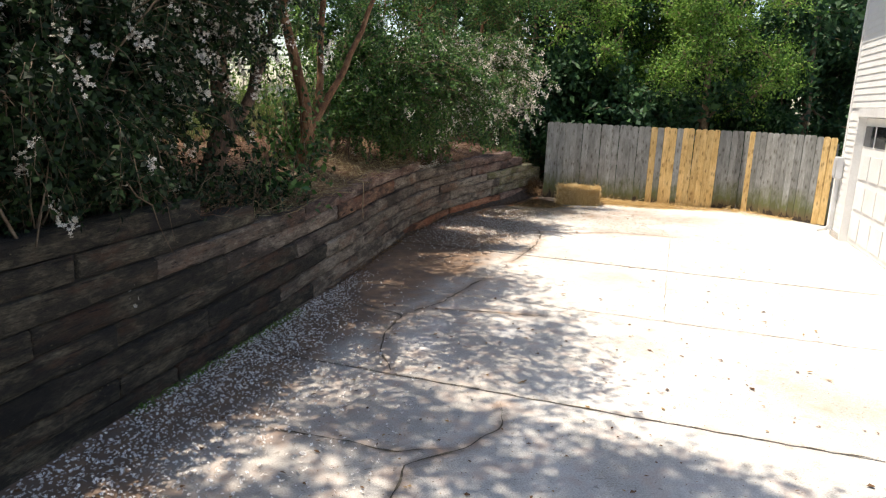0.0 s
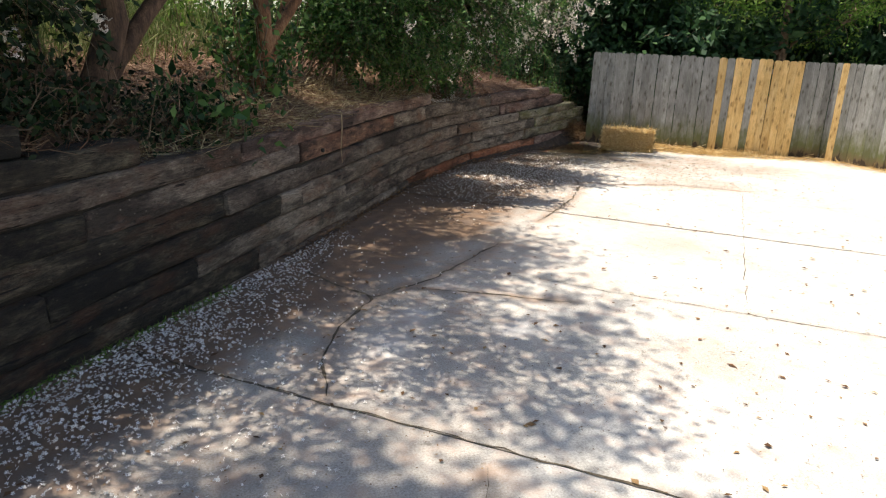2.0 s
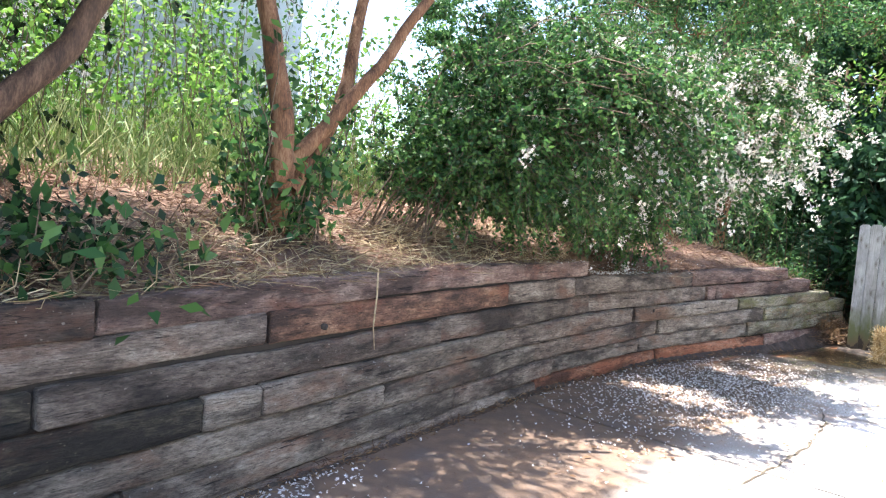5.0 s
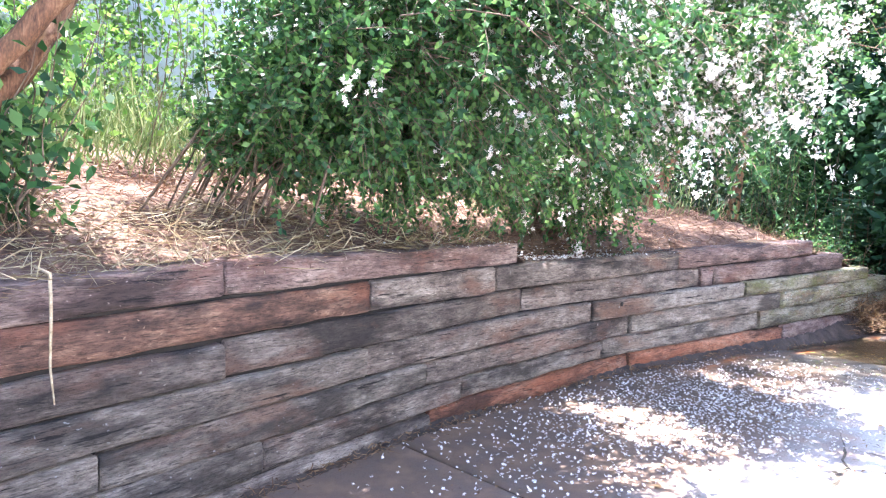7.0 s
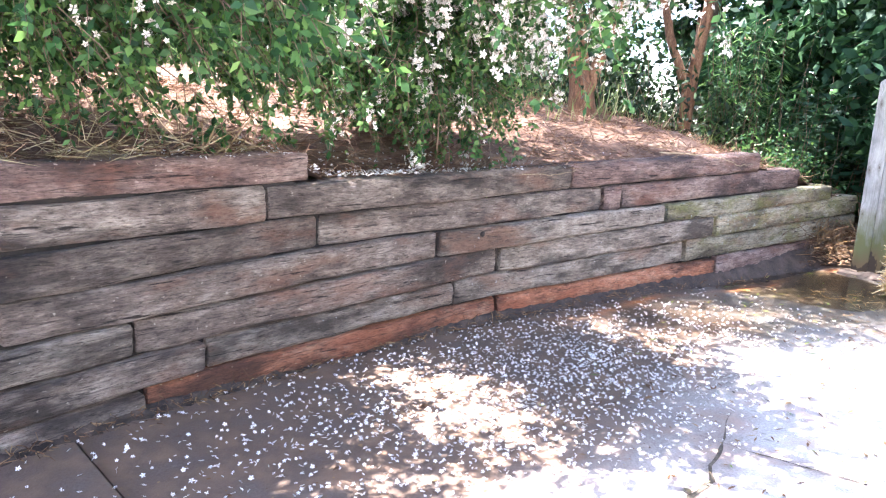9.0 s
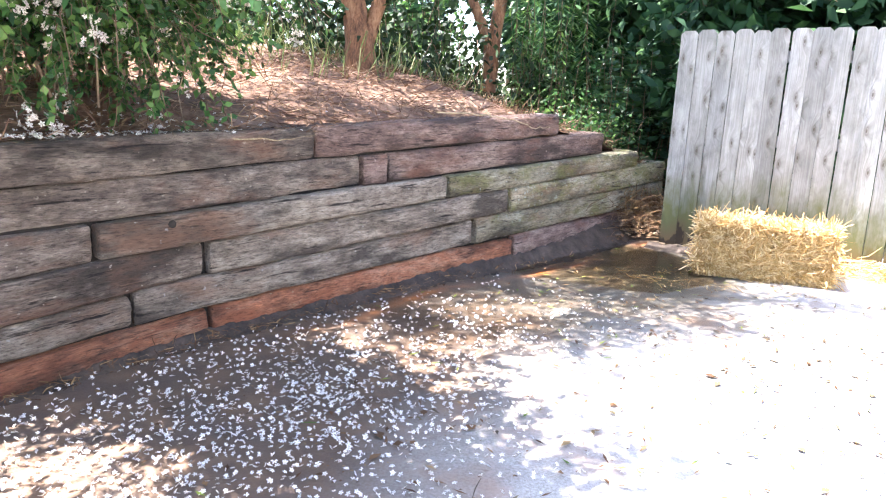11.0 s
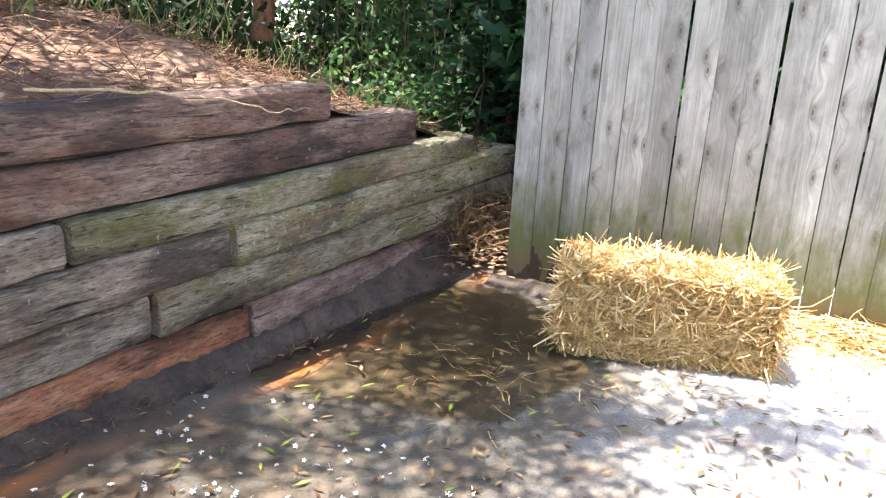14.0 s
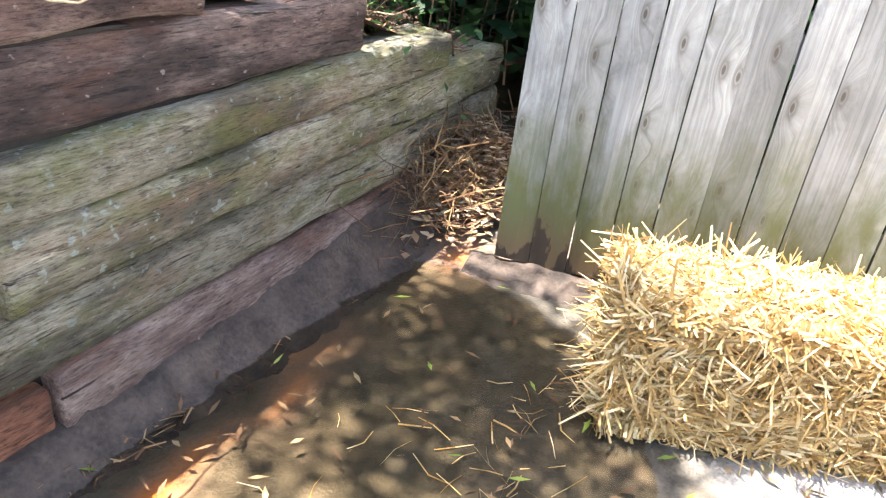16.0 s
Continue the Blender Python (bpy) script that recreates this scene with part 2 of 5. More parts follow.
def fence_wood(name, dark, mid, light, algae=0.0):
    """Board with upright grain that bends round knots and, low down, green algae and a brown splash line."""
    m, t, p = nodes_of(name)
    co = t.nodes.new("ShaderNodeTexCoord").outputs["Object"]
    inf = t.nodes.new("ShaderNodeObjectInfo").outputs["Random"]
    off = maths(t, "MULTIPLY", inf, 71.0)
    sep = t.nodes.new("ShaderNodeSeparateXYZ")
    t.links.new(co, sep.inputs[0])
    flat = t.nodes.new("ShaderNodeCombineXYZ")
    t.links.new(sep.outputs[0], flat.inputs[0])
    t.links.new(sep.outputs[2], flat.inputs[1])
    mp = add(t, "ShaderNodeMapping")
    mp.inputs["Scale"].default_value = (8.0, 3.0, 1.0)
    t.links.new(flat.outputs[0], mp.inputs["Vector"])
    t.links.new(off, mp.inputs["Location"])
    vo = add(t, "ShaderNodeTexVoronoi", Scale=1.0, Randomness=1.0)
    vo.voronoi_dimensions = "2D"
    t.links.new(mp.outputs[0], vo.inputs["Vector"])
    near = ramp(t, vo.outputs["Distance"], ((0.0, (1, 1, 1)), (0.12, (0.55, 0.55, 0.55)), (0.38, (0, 0, 0))))
    warp = t.nodes.new("ShaderNodeCombineXYZ")
    t.links.new(maths(t, "ADD", sep.outputs[0], maths(t, "MULTIPLY", near, 0.06)), warp.inputs[0])
    t.links.new(sep.outputs[1], warp.inputs[1])
    t.links.new(sep.outputs[2], warp.inputs[2])
    grain = noise_at(t, warp.outputs[0], 4.0, 8, (24, 24, 0.35), 0.65, off)
    blot = noise_at(t, co, 3.0, 5, (2, 2, 0.8), 0.65, off)
    dirt = noise_at(t, co, 9.0, 6, (1.4, 1.4, 0.6), 0.7, off)
    f = maths(t, "ADD", maths(t, "MULTIPLY", grain.outputs[0], 0.5), maths(t, "MULTIPLY", blot.outputs[0], 0.5))
    c = ramp(t, f, ((0.36, dark), (0.5, mid), (0.64, light)))
    k = ramp(t, dirt.outputs[0], ((0.52, (0, 0, 0)), (0.68, (0.45, 0.45, 0.45))))
    c = mix(t, k, c, tuple(0.6 * v for v in dark))
    k = ramp(t, vo.outputs["Distance"], ((0.035, (0.9, 0.9, 0.9)), (0.06, (0.35, 0.35, 0.35)), (0.085, (0.6, 0.6, 0.6)), (0.15, (0.15, 0.15, 0.15)), (0.24, (0, 0, 0))))
    c = mix(t, k, c, (0.3 * dark[0] + 0.02, 0.28 * dark[1] + 0.01, 0.26 * dark[2]))
    if algae:
        edge = maths(t, "MULTIPLY", maths(t, "SUBTRACT", blot.outputs[0], 0.5), 0.7)
        low = maths(t, "SUBTRACT", 1.05, maths(t, "MULTIPLY", maths(t, "ADD", sep.outputs[2], edge), 1.5), True)
        g = maths(t, "MULTIPLY", low, maths(t, "MULTIPLY", dirt.outputs[0], 1.8 * algae), True)
        c = mix(t, g, c, (0.115, 0.125, 0.05))
        foot = maths(t, "SUBTRACT", 1.5, maths(t, "MULTIPLY", maths(t, "ADD", sep.outputs[2], maths(t, "MULTIPLY", edge, 0.5)), 6.5), True)
        c = mix(t, maths(t, "MULTIPLY", foot, 0.75), c, (0.15, 0.095, 0.05))
        soak = maths(t, "SUBTRACT", 1.6, maths(t, "MULTIPLY", maths(t, "ADD", sep.outputs[2], maths(t, "MULTIPLY", edge, 1.3)), 30.0), True)
        c = mix(t, maths(t, "MULTIPLY", soak, 0.85), c, (0.03, 0.02, 0.014))
    hsv = add(t, "ShaderNodeHueSaturation")
    t.links.new(c, hsv.inputs["Color"])
    t.links.new(maths(t, "ADD", 0.8, maths(t, "MULTIPLY", inf, 0.4)), hsv.inputs["Value"])
    t.links.new(hsv.outputs[0], p.inputs["Base Color"])
    p.inputs["Roughness"].default_value = 0.85
    bump(t, p, f, 0.5, 0.012)
    return m


M_CONCRETE = concrete_material()
M_TIE = {
    "grey": tie_wood("tie_grey", (0.09, 0.072, 0.056), (0.30, 0.25, 0.20), (0.54, 0.475, 0.39)),
    "brown": tie_wood("tie_brown", (0.055, 0.042, 0.034), (0.20, 0.158, 0.127), (0.42, 0.36, 0.295)),
    "moss": tie_wood("tie_moss", (0.15, 0.13, 0.085), (0.41, 0.37, 0.265), (0.64, 0.60, 0.47), 0.6),
    # dark old wood, with the near stretch's shade put into the colour too
    "dark": tie_wood("tie_dark_shaded", (0.008, 0.007, 0.005), (0.04, 0.033, 0.023), (0.17, 0.145, 0.10)),
    "red": tie_wood("tie_red", (0.075, 0.048, 0.040), (0.22, 0.145, 0.12), (0.42, 0.32, 0.265)),
    "rust": tie_wood("tie_rust", (0.055, 0.034, 0.026), (0.23, 0.12, 0.075), (0.42, 0.26, 0.17)),
    "clay": tie_wood("tie_clay", (0.16, 0.07, 0.04), (0.47, 0.19, 0.10), (0.60, 0.34, 0.22)),
}
M_TIE_DEEP = rough_surface("near_black_matt", (0.012, 0.01, 0.008), (0.025, 0.02, 0.016), (0.04, 0.032, 0.025))
M_SOIL = rough_surface("pine_straw_soil", (0.05, 0.028, 0.018), (0.145, 0.08, 0.05), (0.27, 0.18, 0.125), 2.2, 35, 0.95, 0.9)
M_MUD = rough_surface("wet_mud", (0.018, 0.012, 0.008), (0.055, 0.038, 0.027), (0.095, 0.068, 0.05), 9, 70, 0.75, 1.0)
M_GRASS_GROUND = rough_surface("rough_ground", (0.05, 0.05, 0.022), (0.10, 0.10, 0.045), (0.18, 0.16, 0.08), 0.8, 20, 0.95, 0.8)
M_CRACK = rough_surface("crack_dirt", (0.03, 0.024, 0.016), (0.075, 0.06, 0.04), (0.15, 0.125, 0.085), 6, 60)
M_FENCE = fence_wood("fence_grey", (0.15, 0.155, 0.145), (0.255, 0.26, 0.25), (0.37, 0.38, 0.37), 1.6)
M_FENCE_NEW = fence_wood("fence_new", (0.42, 0.25, 0.09), (0.62, 0.42, 0.17), (0.74, 0.55, 0.28))
M_STRAW = leaf_material("straw", (0.38, 0.23, 0.075), (0.64, 0.455, 0.20), (0.85, 0.71, 0.43), 0.5, 0.12)
M_STRAW_CORE = rough_surface("straw_core", (0.10, 0.062, 0.018), (0.28, 0.18, 0.06), (0.46, 0.33, 0.13), 20, 90, 0.9, 1.0)
M_LEAF = leaf_material("shrub_leaf", (0.018, 0.055, 0.02), (0.05, 0.135, 0.036), (0.15, 0.27, 0.07), 0.32, 0.35)
# shaded copy of the shrub leaf: deep shade is put into its green
M_LEAF_SHADED = leaf_material("shaded_leaf", (0.005, 0.015, 0.005), (0.011, 0.031, 0.009), (0.028, 0.062, 0.016), 0.55, 0.12)
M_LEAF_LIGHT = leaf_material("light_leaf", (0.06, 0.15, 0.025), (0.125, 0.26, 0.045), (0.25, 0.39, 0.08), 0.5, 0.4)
M_LEAF_WOOD = leaf_material("wood_leaf", (0.016, 0.05, 0.026), (0.03, 0.085, 0.036), (0.06, 0.14, 0.045), 0.5, 0.25)
M_FLOWER = leaf_material("white_flower", (0.58, 0.52, 0.45), (0.72, 0.68, 0.62), (0.82, 0.79, 0.74), 0.6, 0.2)
M_PETAL = leaf_material("fallen_petal", (0.74, 0.68, 0.62), (0.90, 0.88, 0.85), (0.95, 0.94, 0.93), 0.6, 0.05)
M_DRY = leaf_material("dry_leaf", (0.06, 0.03, 0.015), (0.16, 0.085, 0.04), (0.34, 0.23, 0.11), 0.7, 0.05)
M_CURLED = leaf_material("dark_curled_leaf", (0.05, 0.035, 0.02), (0.12, 0.09, 0.05), (0.22, 0.19, 0.10), 0.7, 0.05)
M_DEADLEAF = leaf_material("pale_dead_leaf", (0.14, 0.07, 0.035), (0.36, 0.24, 0.14), (0.62, 0.50, 0.36), 0.6, 0.1)
M_GREENFALL = leaf_material("fallen_green_leaf", (0.10, 0.17, 0.03), (0.25, 0.32, 0.05), (0.48, 0.46, 0.10), 0.5, 0.1)
M_NEEDLE = leaf_material("pine_needles", (0.08, 0.038, 0.022), (0.19, 0.102, 0.06), (0.44, 0.30, 0.19), 0.7, 0.05)
M_DRYGRASS = leaf_material("dry_grass_blade", (0.16, 0.11, 0.05), (0.36, 0.28, 0.15), (0.62, 0.53, 0.33), 0.6, 0.15)
M_GRASSBLADE = leaf_material("grass_blade", (0.07, 0.12, 0.035), (0.16, 0.23, 0.07), (0.34, 0.35, 0.17), 0.6, 0.25)
M_LAWN = leaf_material("lawn_blade", (0.06, 0.13, 0.03), (0.13, 0.24, 0.05), (0.26, 0.36, 0.09), 0.6, 0.3)
M_BARK = rough_surface("orange_bark", (0.055, 0.025, 0.011), (0.165, 0.076, 0.034), (0.30, 0.17, 0.09), 5, 40, 0.85, 0.6, (3, 3, 0.7))
# darker copy of the orange bark, canopy shade put into its colour
M_BARK_SHADED = rough_surface("shaded_bark", (0.03, 0.018, 0.011), (0.085, 0.047, 0.028), (0.17, 0.105, 0.065), 5, 40, 0.85, 0.6, (3, 3, 0.7))
M_TWIG = rough_surface("twig_bark", (0.06, 0.04, 0.025), (0.16, 0.11, 0.07), (0.27, 0.20, 0.14), 8, 60, 0.9, 0.4)
M_SIDING = rough_surface("white_siding", (0.72, 0.72, 0.71), (0.80, 0.80, 0.79), (0.85, 0.85, 0.84), 2, 30, 0.5, 0.05, vary=0.02)
M_PLASTIC = rough_surface("grey_plastic", (0.55, 0.56, 0.57), (0.64, 0.65, 0.66), (0.70, 0.71, 0.72), 3, 40, 0.45, 0.05)
M_ROOF = rough_surface("roof_shingle", (0.05, 0.045, 0.04), (0.10, 0.09, 0.08), (0.16, 0.15, 0.14), 4, 50)
M_ROPE = rough_surface("jute", (0.22, 0.16, 0.09), (0.36, 0.28, 0.17), (0.48, 0.40, 0.27), 30, 120)

mw, tw, pw = nodes_of("puddle_water")
tw.nodes.remove(pw)
clear = tw.nodes.new("ShaderNodeBsdfTransparent")
clear.inputs[0].default_value = (0.93, 0.88, 0.78, 1)
shine = add(tw, "ShaderNodeBsdfGlossy", Roughness=0.06)
fres = add(tw, "ShaderNodeFresnel", IOR=1.33)
ripple = add(tw, "ShaderNodeBump", Strength=0.08, Distance=0.02)
tw.links.new(noise_at(tw, tw.nodes.new("ShaderNodeNewGeometry").outputs["Position"], 14.0, 4).outputs[0], ripple.inputs["Height"])
tw.links.new(ripple.outputs[0], shine.inputs["Normal"])
both = add(tw, "ShaderNodeMixShader")
tw.links.new(fres.outputs[0], both.inputs[0])
tw.links.new(clear.outputs[0], both.inputs[1])
tw.links.new(shine.outputs[0], both.inputs[2])
tw.links.new(both.outputs[0], tw.nodes["Material Output"].inputs[0])
M_WATER = mw
mg, tg, pg = nodes_of("dark_glass")
pg.inputs["Base Color"].default_value = (0.03, 0.035, 0.04, 1)
pg.inputs["Roughness"].default_value = 0.08
M_GLASS = mg

# ---- building helpers ----
def mesh_of(name, verts, faces, material):
    me = bpy.data.meshes.new(name)
    me.from_pydata([tuple(v) for v in verts], [], faces)
    me.materials.append(material)
    me.update()
    return me


def fast_mesh(name, verts, size, material):
    """A mesh of many separate polygons with the same number of corners, from an array of corners."""
    verts = np.asarray(verts, np.float32).reshape(-1, 3)
    me = bpy.data.meshes.new(name)
    n = len(verts) // size
    me.vertices.add(len(verts))
    me.vertices.foreach_set("co", verts.ravel())
    me.loops.add(len(verts))
    me.loops.foreach_set("vertex_index", np.arange(len(verts), dtype=np.int32))
    me.polygons.add(n)
    me.polygons.foreach_set("loop_start", np.arange(0, len(verts), size, dtype=np.int32))
    me.materials.append(material)
    me.update(calc_edges=True)
    return me


def indexed_mesh(name, verts, quads, material):
    """A mesh of quads from arrays of corners and of corner numbers."""
    me = bpy.data.meshes.new(name)
    verts, quads = np.asarray(verts, np.float32), np.asarray(quads, np.int32)
    me.vertices.add(len(verts))
    me.vertices.foreach_set("co", verts.ravel())
    me.loops.add(quads.size)
    me.loops.foreach_set("vertex_index", quads.ravel())
    me.polygons.add(len(quads))
    me.polygons.foreach_set("loop_start", np.arange(0, quads.size, 4, dtype=np.int32))
    me.materials.append(material)
    me.update(calc_edges=True)
    return me


def child(name, me, parent, label=""):
    ob = new(name, me)
    ob.parent = parent
    return tagged(ob, label) if label else ob


def part(name, bm, material, parent, label=""):
    me = bpy.data.meshes.new(name)
    bm.to_mesh(me)
    bm.free()
    me.materials.append(material)
    return child(name, me, parent, label)


def box_bm(x0, x1, y0, y1, z0, z1, bevel=0.0):
    bm = bmesh.new()
    bmesh.ops.create_cube(bm, size=1, matrix=Matrix.Translation(((x0 + x1) / 2, (y0 + y1) / 2, (z0 + z1) / 2)) @ Matrix.Diagonal((x1 - x0, y1 - y0, z1 - z0, 1)))
    if bevel:
        bmesh.ops.bevel(bm, geom=bm.edges[:], offset=bevel, segments=2, affect="EDGES")
    return bm


def base(name, at=(0, 0, 0), rz=0.0):
    ob = new(name)
    ob.matrix_world = pose(*at, 0, 0, rz)
    return ob


def tube_arrays(paths, sides=5):
    """Corners and quads of tapered tubes; a path is a list of (point, radius)."""
    vs, fs, n = [], [], 0
    ang = np.arange(sides) * 2 * np.pi / sides
    for path in paths:
        pts = np.array([p for p, _ in path], float)
        rad = np.array([r for _, r in path], float)
        d = np.gradient(pts, axis=0)
        d /= np.linalg.norm(d, axis=1)[:, None] + 1e-9
        ref = np.where(np.abs(d[:, 2:3]) > 0.9, np.array([[1.0, 0, 0]]), np.array([[0, 0, 1.0]]))
        a = np.cross(d, ref)
        a /= np.linalg.norm(a, axis=1)[:, None] + 1e-9
        b = np.cross(d, a)
        ring = pts[:, None] + rad[:, None, None] * (a[:, None] * np.cos(ang)[None, :, None] + b[:, None] * np.sin(ang)[None, :, None])
        vs.append(ring.reshape(-1, 3))
        k, j = np.meshgrid(np.arange(len(pts) - 1), np.arange(sides), indexing="ij")
        j2 = (j + 1) % sides
        q = np.stack([k * sides + j, k * sides + j2, (k + 1) * sides + j2, (k + 1) * sides + j], -1).reshape(-1, 4)
        fs.append(q + n)
        n += len(pts) * sides
    return np.concatenate(vs), np.concatenate(fs)


def tubes(name, paths, material, sides=5):
    v, f = tube_arrays(paths, sides)
    me = indexed_mesh(name, v, f, material)
    me.polygons.foreach_set("use_smooth", np.ones(len(me.polygons), bool))
    return me


def bend(a, b, sag, n, rng, wob=0.03):
    """Points of an arching line from a to b that rises by sag on its way and wanders a little."""
    t = np.linspace(0, 1, n)[:, None]
    p = np.array(a) * (1 - t) + np.array(b) * t
    p[:, 2] += (4 * t * (1 - t))[:, 0] * sag
    p[1:-1] += rng.normal(0, wob, (n - 2, 3))
    return p


def unit(v):
    return v / (np.linalg.norm(v, axis=-1, keepdims=True) + 1e-9)


def leaf_quads(points, ways, length, width, rng, flat=0.0):
    """One pointed, folded leaf at each point, growing along its way: two triangles that share the midrib."""
    n = len(points)
    L = (length * rng.uniform(0.7, 1.3, n))[:, None]
    W = (width * rng.uniform(0.7, 1.3, n))[:, None]
    ways = unit(ways)
    up = rng.normal(0, 1, (n, 3)) * (1 - flat) + np.array([0, 0, 1.0]) * (0.6 + 2 * flat)
    side = unit(np.cross(ways, up))
    nor = np.cross(side, ways)
    tip = points + ways * L
    m = points + ways * L * 0.45
    left = m + side * W * 0.5 + nor * W * 0.15
    right = m - side * W * 0.5 + nor * W * 0.15
    return np.stack([points, right, tip, left], 1)


def flower_quads(points, ways, size, rng):
    """Small five-lobed flowers: five petals round the way they face."""
    n = len(points)
    ways = unit(ways)
    a = unit(np.cross(ways, rng.normal(0, 1, (n, 3))))
    b = np.cross(ways, a)
    s = (size * rng.uniform(0.7, 1.25, n))[:, None]
    out = []
    for k in range(5):
        c, d = math.cos(k * 1.2566), math.sin(k * 1.2566)
        e = a * c + b * d
        g = -a * d + b * c
        out.append(np.stack([points, points + e * s * 0.55 + g * s * 0.28 + ways * s * 0.3, points + e * s + ways * s * 0.15, points + e * s * 0.55 - g * s * 0.28 + ways * s * 0.3], 1))
    return np.concatenate(out)


U = np.array((0.75, -0.66))     # across the drive, from the wall to the house
V = np.array((0.66, 0.75))      # along the drive, towards the fence

# ---- the retaining wall's line ----
FACE = ((-6.6, -4.3), (-3.6, -0.38), (-0.93, 3.17), (0.48, 5.28), (1.38, 6.5), (2.36, 7.48), (3.5, 8.5), (4.4, 9.18), (6.3, 10.78))
FS = [0.0]
for pa, pb in zip(FACE, FACE[1:]):
    FS.append(FS[-1] + math.hypot(pb[0] - pa[0], pb[1] - pa[1]))
FX, FY = [p[0] for p in FACE], [p[1] for p in FACE]


def face(s, d=0.0):
    """The point of the wall's face at s metres along it, d metres into the bank."""
    if s > FS[-1]:
        k = s - FS[-1]
        x, y = FX[-1] + 0.765 * k, FY[-1] + 0.644 * k
    elif s < 0:
        x, y = FX[0] + 0.608 * s, FY[0] + 0.794 * s
    else:
        x, y = np.interp(s, FS, FX), np.interp(s, FS, FY)
    e = 0.6
    s0, s1 = min(max(s - e, 0), FS[-1] - 0.05), min(max(s + e, 0.05), FS[-1])
    tx, ty = np.interp(s1, FS, FX) - np.interp(s0, FS, FX), np.interp(s1, FS, FY) - np.interp(s0, FS, FY)
    n = math.hypot(tx, ty)
    return np.array((x - ty / n * d, y + tx / n * d))


FINE_S = np.linspace(0, FS[-1], 160)
FINE = np.array([face(s) for s in FINE_S])


def off_wall(x, y):
    """How far a point of the drive lies from the wall's face, and where along it."""
    d = np.hypot(FINE[:, 0] - x, FINE[:, 1] - y)
    k = int(d.argmin())
    return d[k], FINE_S[k]


BANK_S = (-8, 6.5, 6.8, 7.35, 7.6, 8.3, 8.6, 13.3, 13.6, 17.8, 18.1, 18.7, 19.2, 20, 22, 26, 60)
BANK_Z = (1.30, 1.28, 1.14, 1.13, 0.99, 1.01, 1.04, 1.13, 0.97, 1.05, 0.97, 0.88, 0.72, 0.50, 0.35, 0.3, 0.3)


def bank_z(s, d):
    top = float(np.interp(s, BANK_S, BANK_Z))
    k = 1.0 if s < 17 else max(0.35, 1 - (s - 17) * 0.16)
    return top + k * float(np.interp(d, (0, 0.25, 1.2, 3, 6, 14, 60), (0, 0.0, 0.30, 0.62, 1.0, 1.5, 2.2)))


def floor_z(x, y):
    k = math.exp(-((x - 4.98) ** 2 + (y - 9.18) ** 2) / 0.9)
    return -0.055 * k + (0.004 * k + 0.003) * noise.fractal(Vector((x * 2.3, y * 2.3, 4)), 1.0, 2.0, 3)

# ---- ground, bank, drive ----
rng = np.random.default_rng(7)
gm = mesh_of("ground", [(-300, -300, -0.16), (300, -300, -0.16), (300, 300, -0.16), (-300, 300, -0.16)], [(0, 1, 2, 3)], M_GRASS_GROUND)
tagged(new("ground", gm), "rough grassy ground around the driveway", "ground", kind="structure")

D_STEPS = (0.10, 0.18, 0.28, 0.4, 0.55, 0.7, 0.9, 1.1, 1.35, 1.6, 1.9, 2.3, 2.8, 3.4, 4.2, 5.2, 6.5, 8.5, 12, 18, 30, 60)
S_STEPS = np.concatenate([np.linspace(-14, -0.5, 28), np.linspace(0, 22, 180), np.linspace(22.5, 50, 30)])
bv, bq = [], []
for s in S_STEPS:
    for d in D_STEPS:
        x, y = face(s, d)
        lump = noise.fractal(Vector((x * 1.3, y * 1.3, 3.0)), 1.0, 2.0, 4) * min(0.07, d * 0.12) if d > 0.2 else 0
        bv.append((x, y, bank_z(s, d) + lump))
nd = len(D_STEPS)
for i in range(len(S_STEPS) - 1):
    for j in range(nd - 1):
        bq.append((i * nd + j, (i + 1) * nd + j, (i + 1) * nd + j + 1, i * nd + j + 1))
bank_me = indexed_mesh("soil_bank", bv, bq, M_SOIL)
bank_me.polygons.foreach_set("use_smooth", np.ones(len(bank_me.polygons), bool))
tagged(new("soil_bank", bank_me), "sloping red-brown soil bank covered with pine straw behind the timber wall", "bank", kind="structure")

drive = tagged(base("driveway"), "stained grey concrete driveway with cracks, dirt and wet mud", "driveway", kind="structure")
A_EDGES = (-14.5, -10.6, -8.1, -5.6, -3.1, -0.58, 1.97, 4.48, 13.0)
B_EDGES = (-7.0, 4.3, 9.0)


DIRT = ((5.9, 6.5, 0.8, 0.55), (6.7, 7.3, 0.7, 0.6), (5.2, 6.2, 0.55, 0.5), (7.3, 6.4, 0.8, 0.5), (5.45, 7.1, 0.45, 0.6), (5.0, 7.8, 0.5, 0.6), (6.3, 7.5, 0.6, 0.6), (4.6, 5.6, 0.5, 0.5), (5.6, 5.3, 0.7, 0.5), (6.8, 6.6, 0.8, 0.5), (3.9, 6.3, 0.4, 0.5), (1.9, -1.2, 0.6, 0.5), (1.2, 0.2, 0.5, 0.35), (-0.2, 1.1, 0.7, 0.4), (2.6, 2.6, 0.6, 0.35))


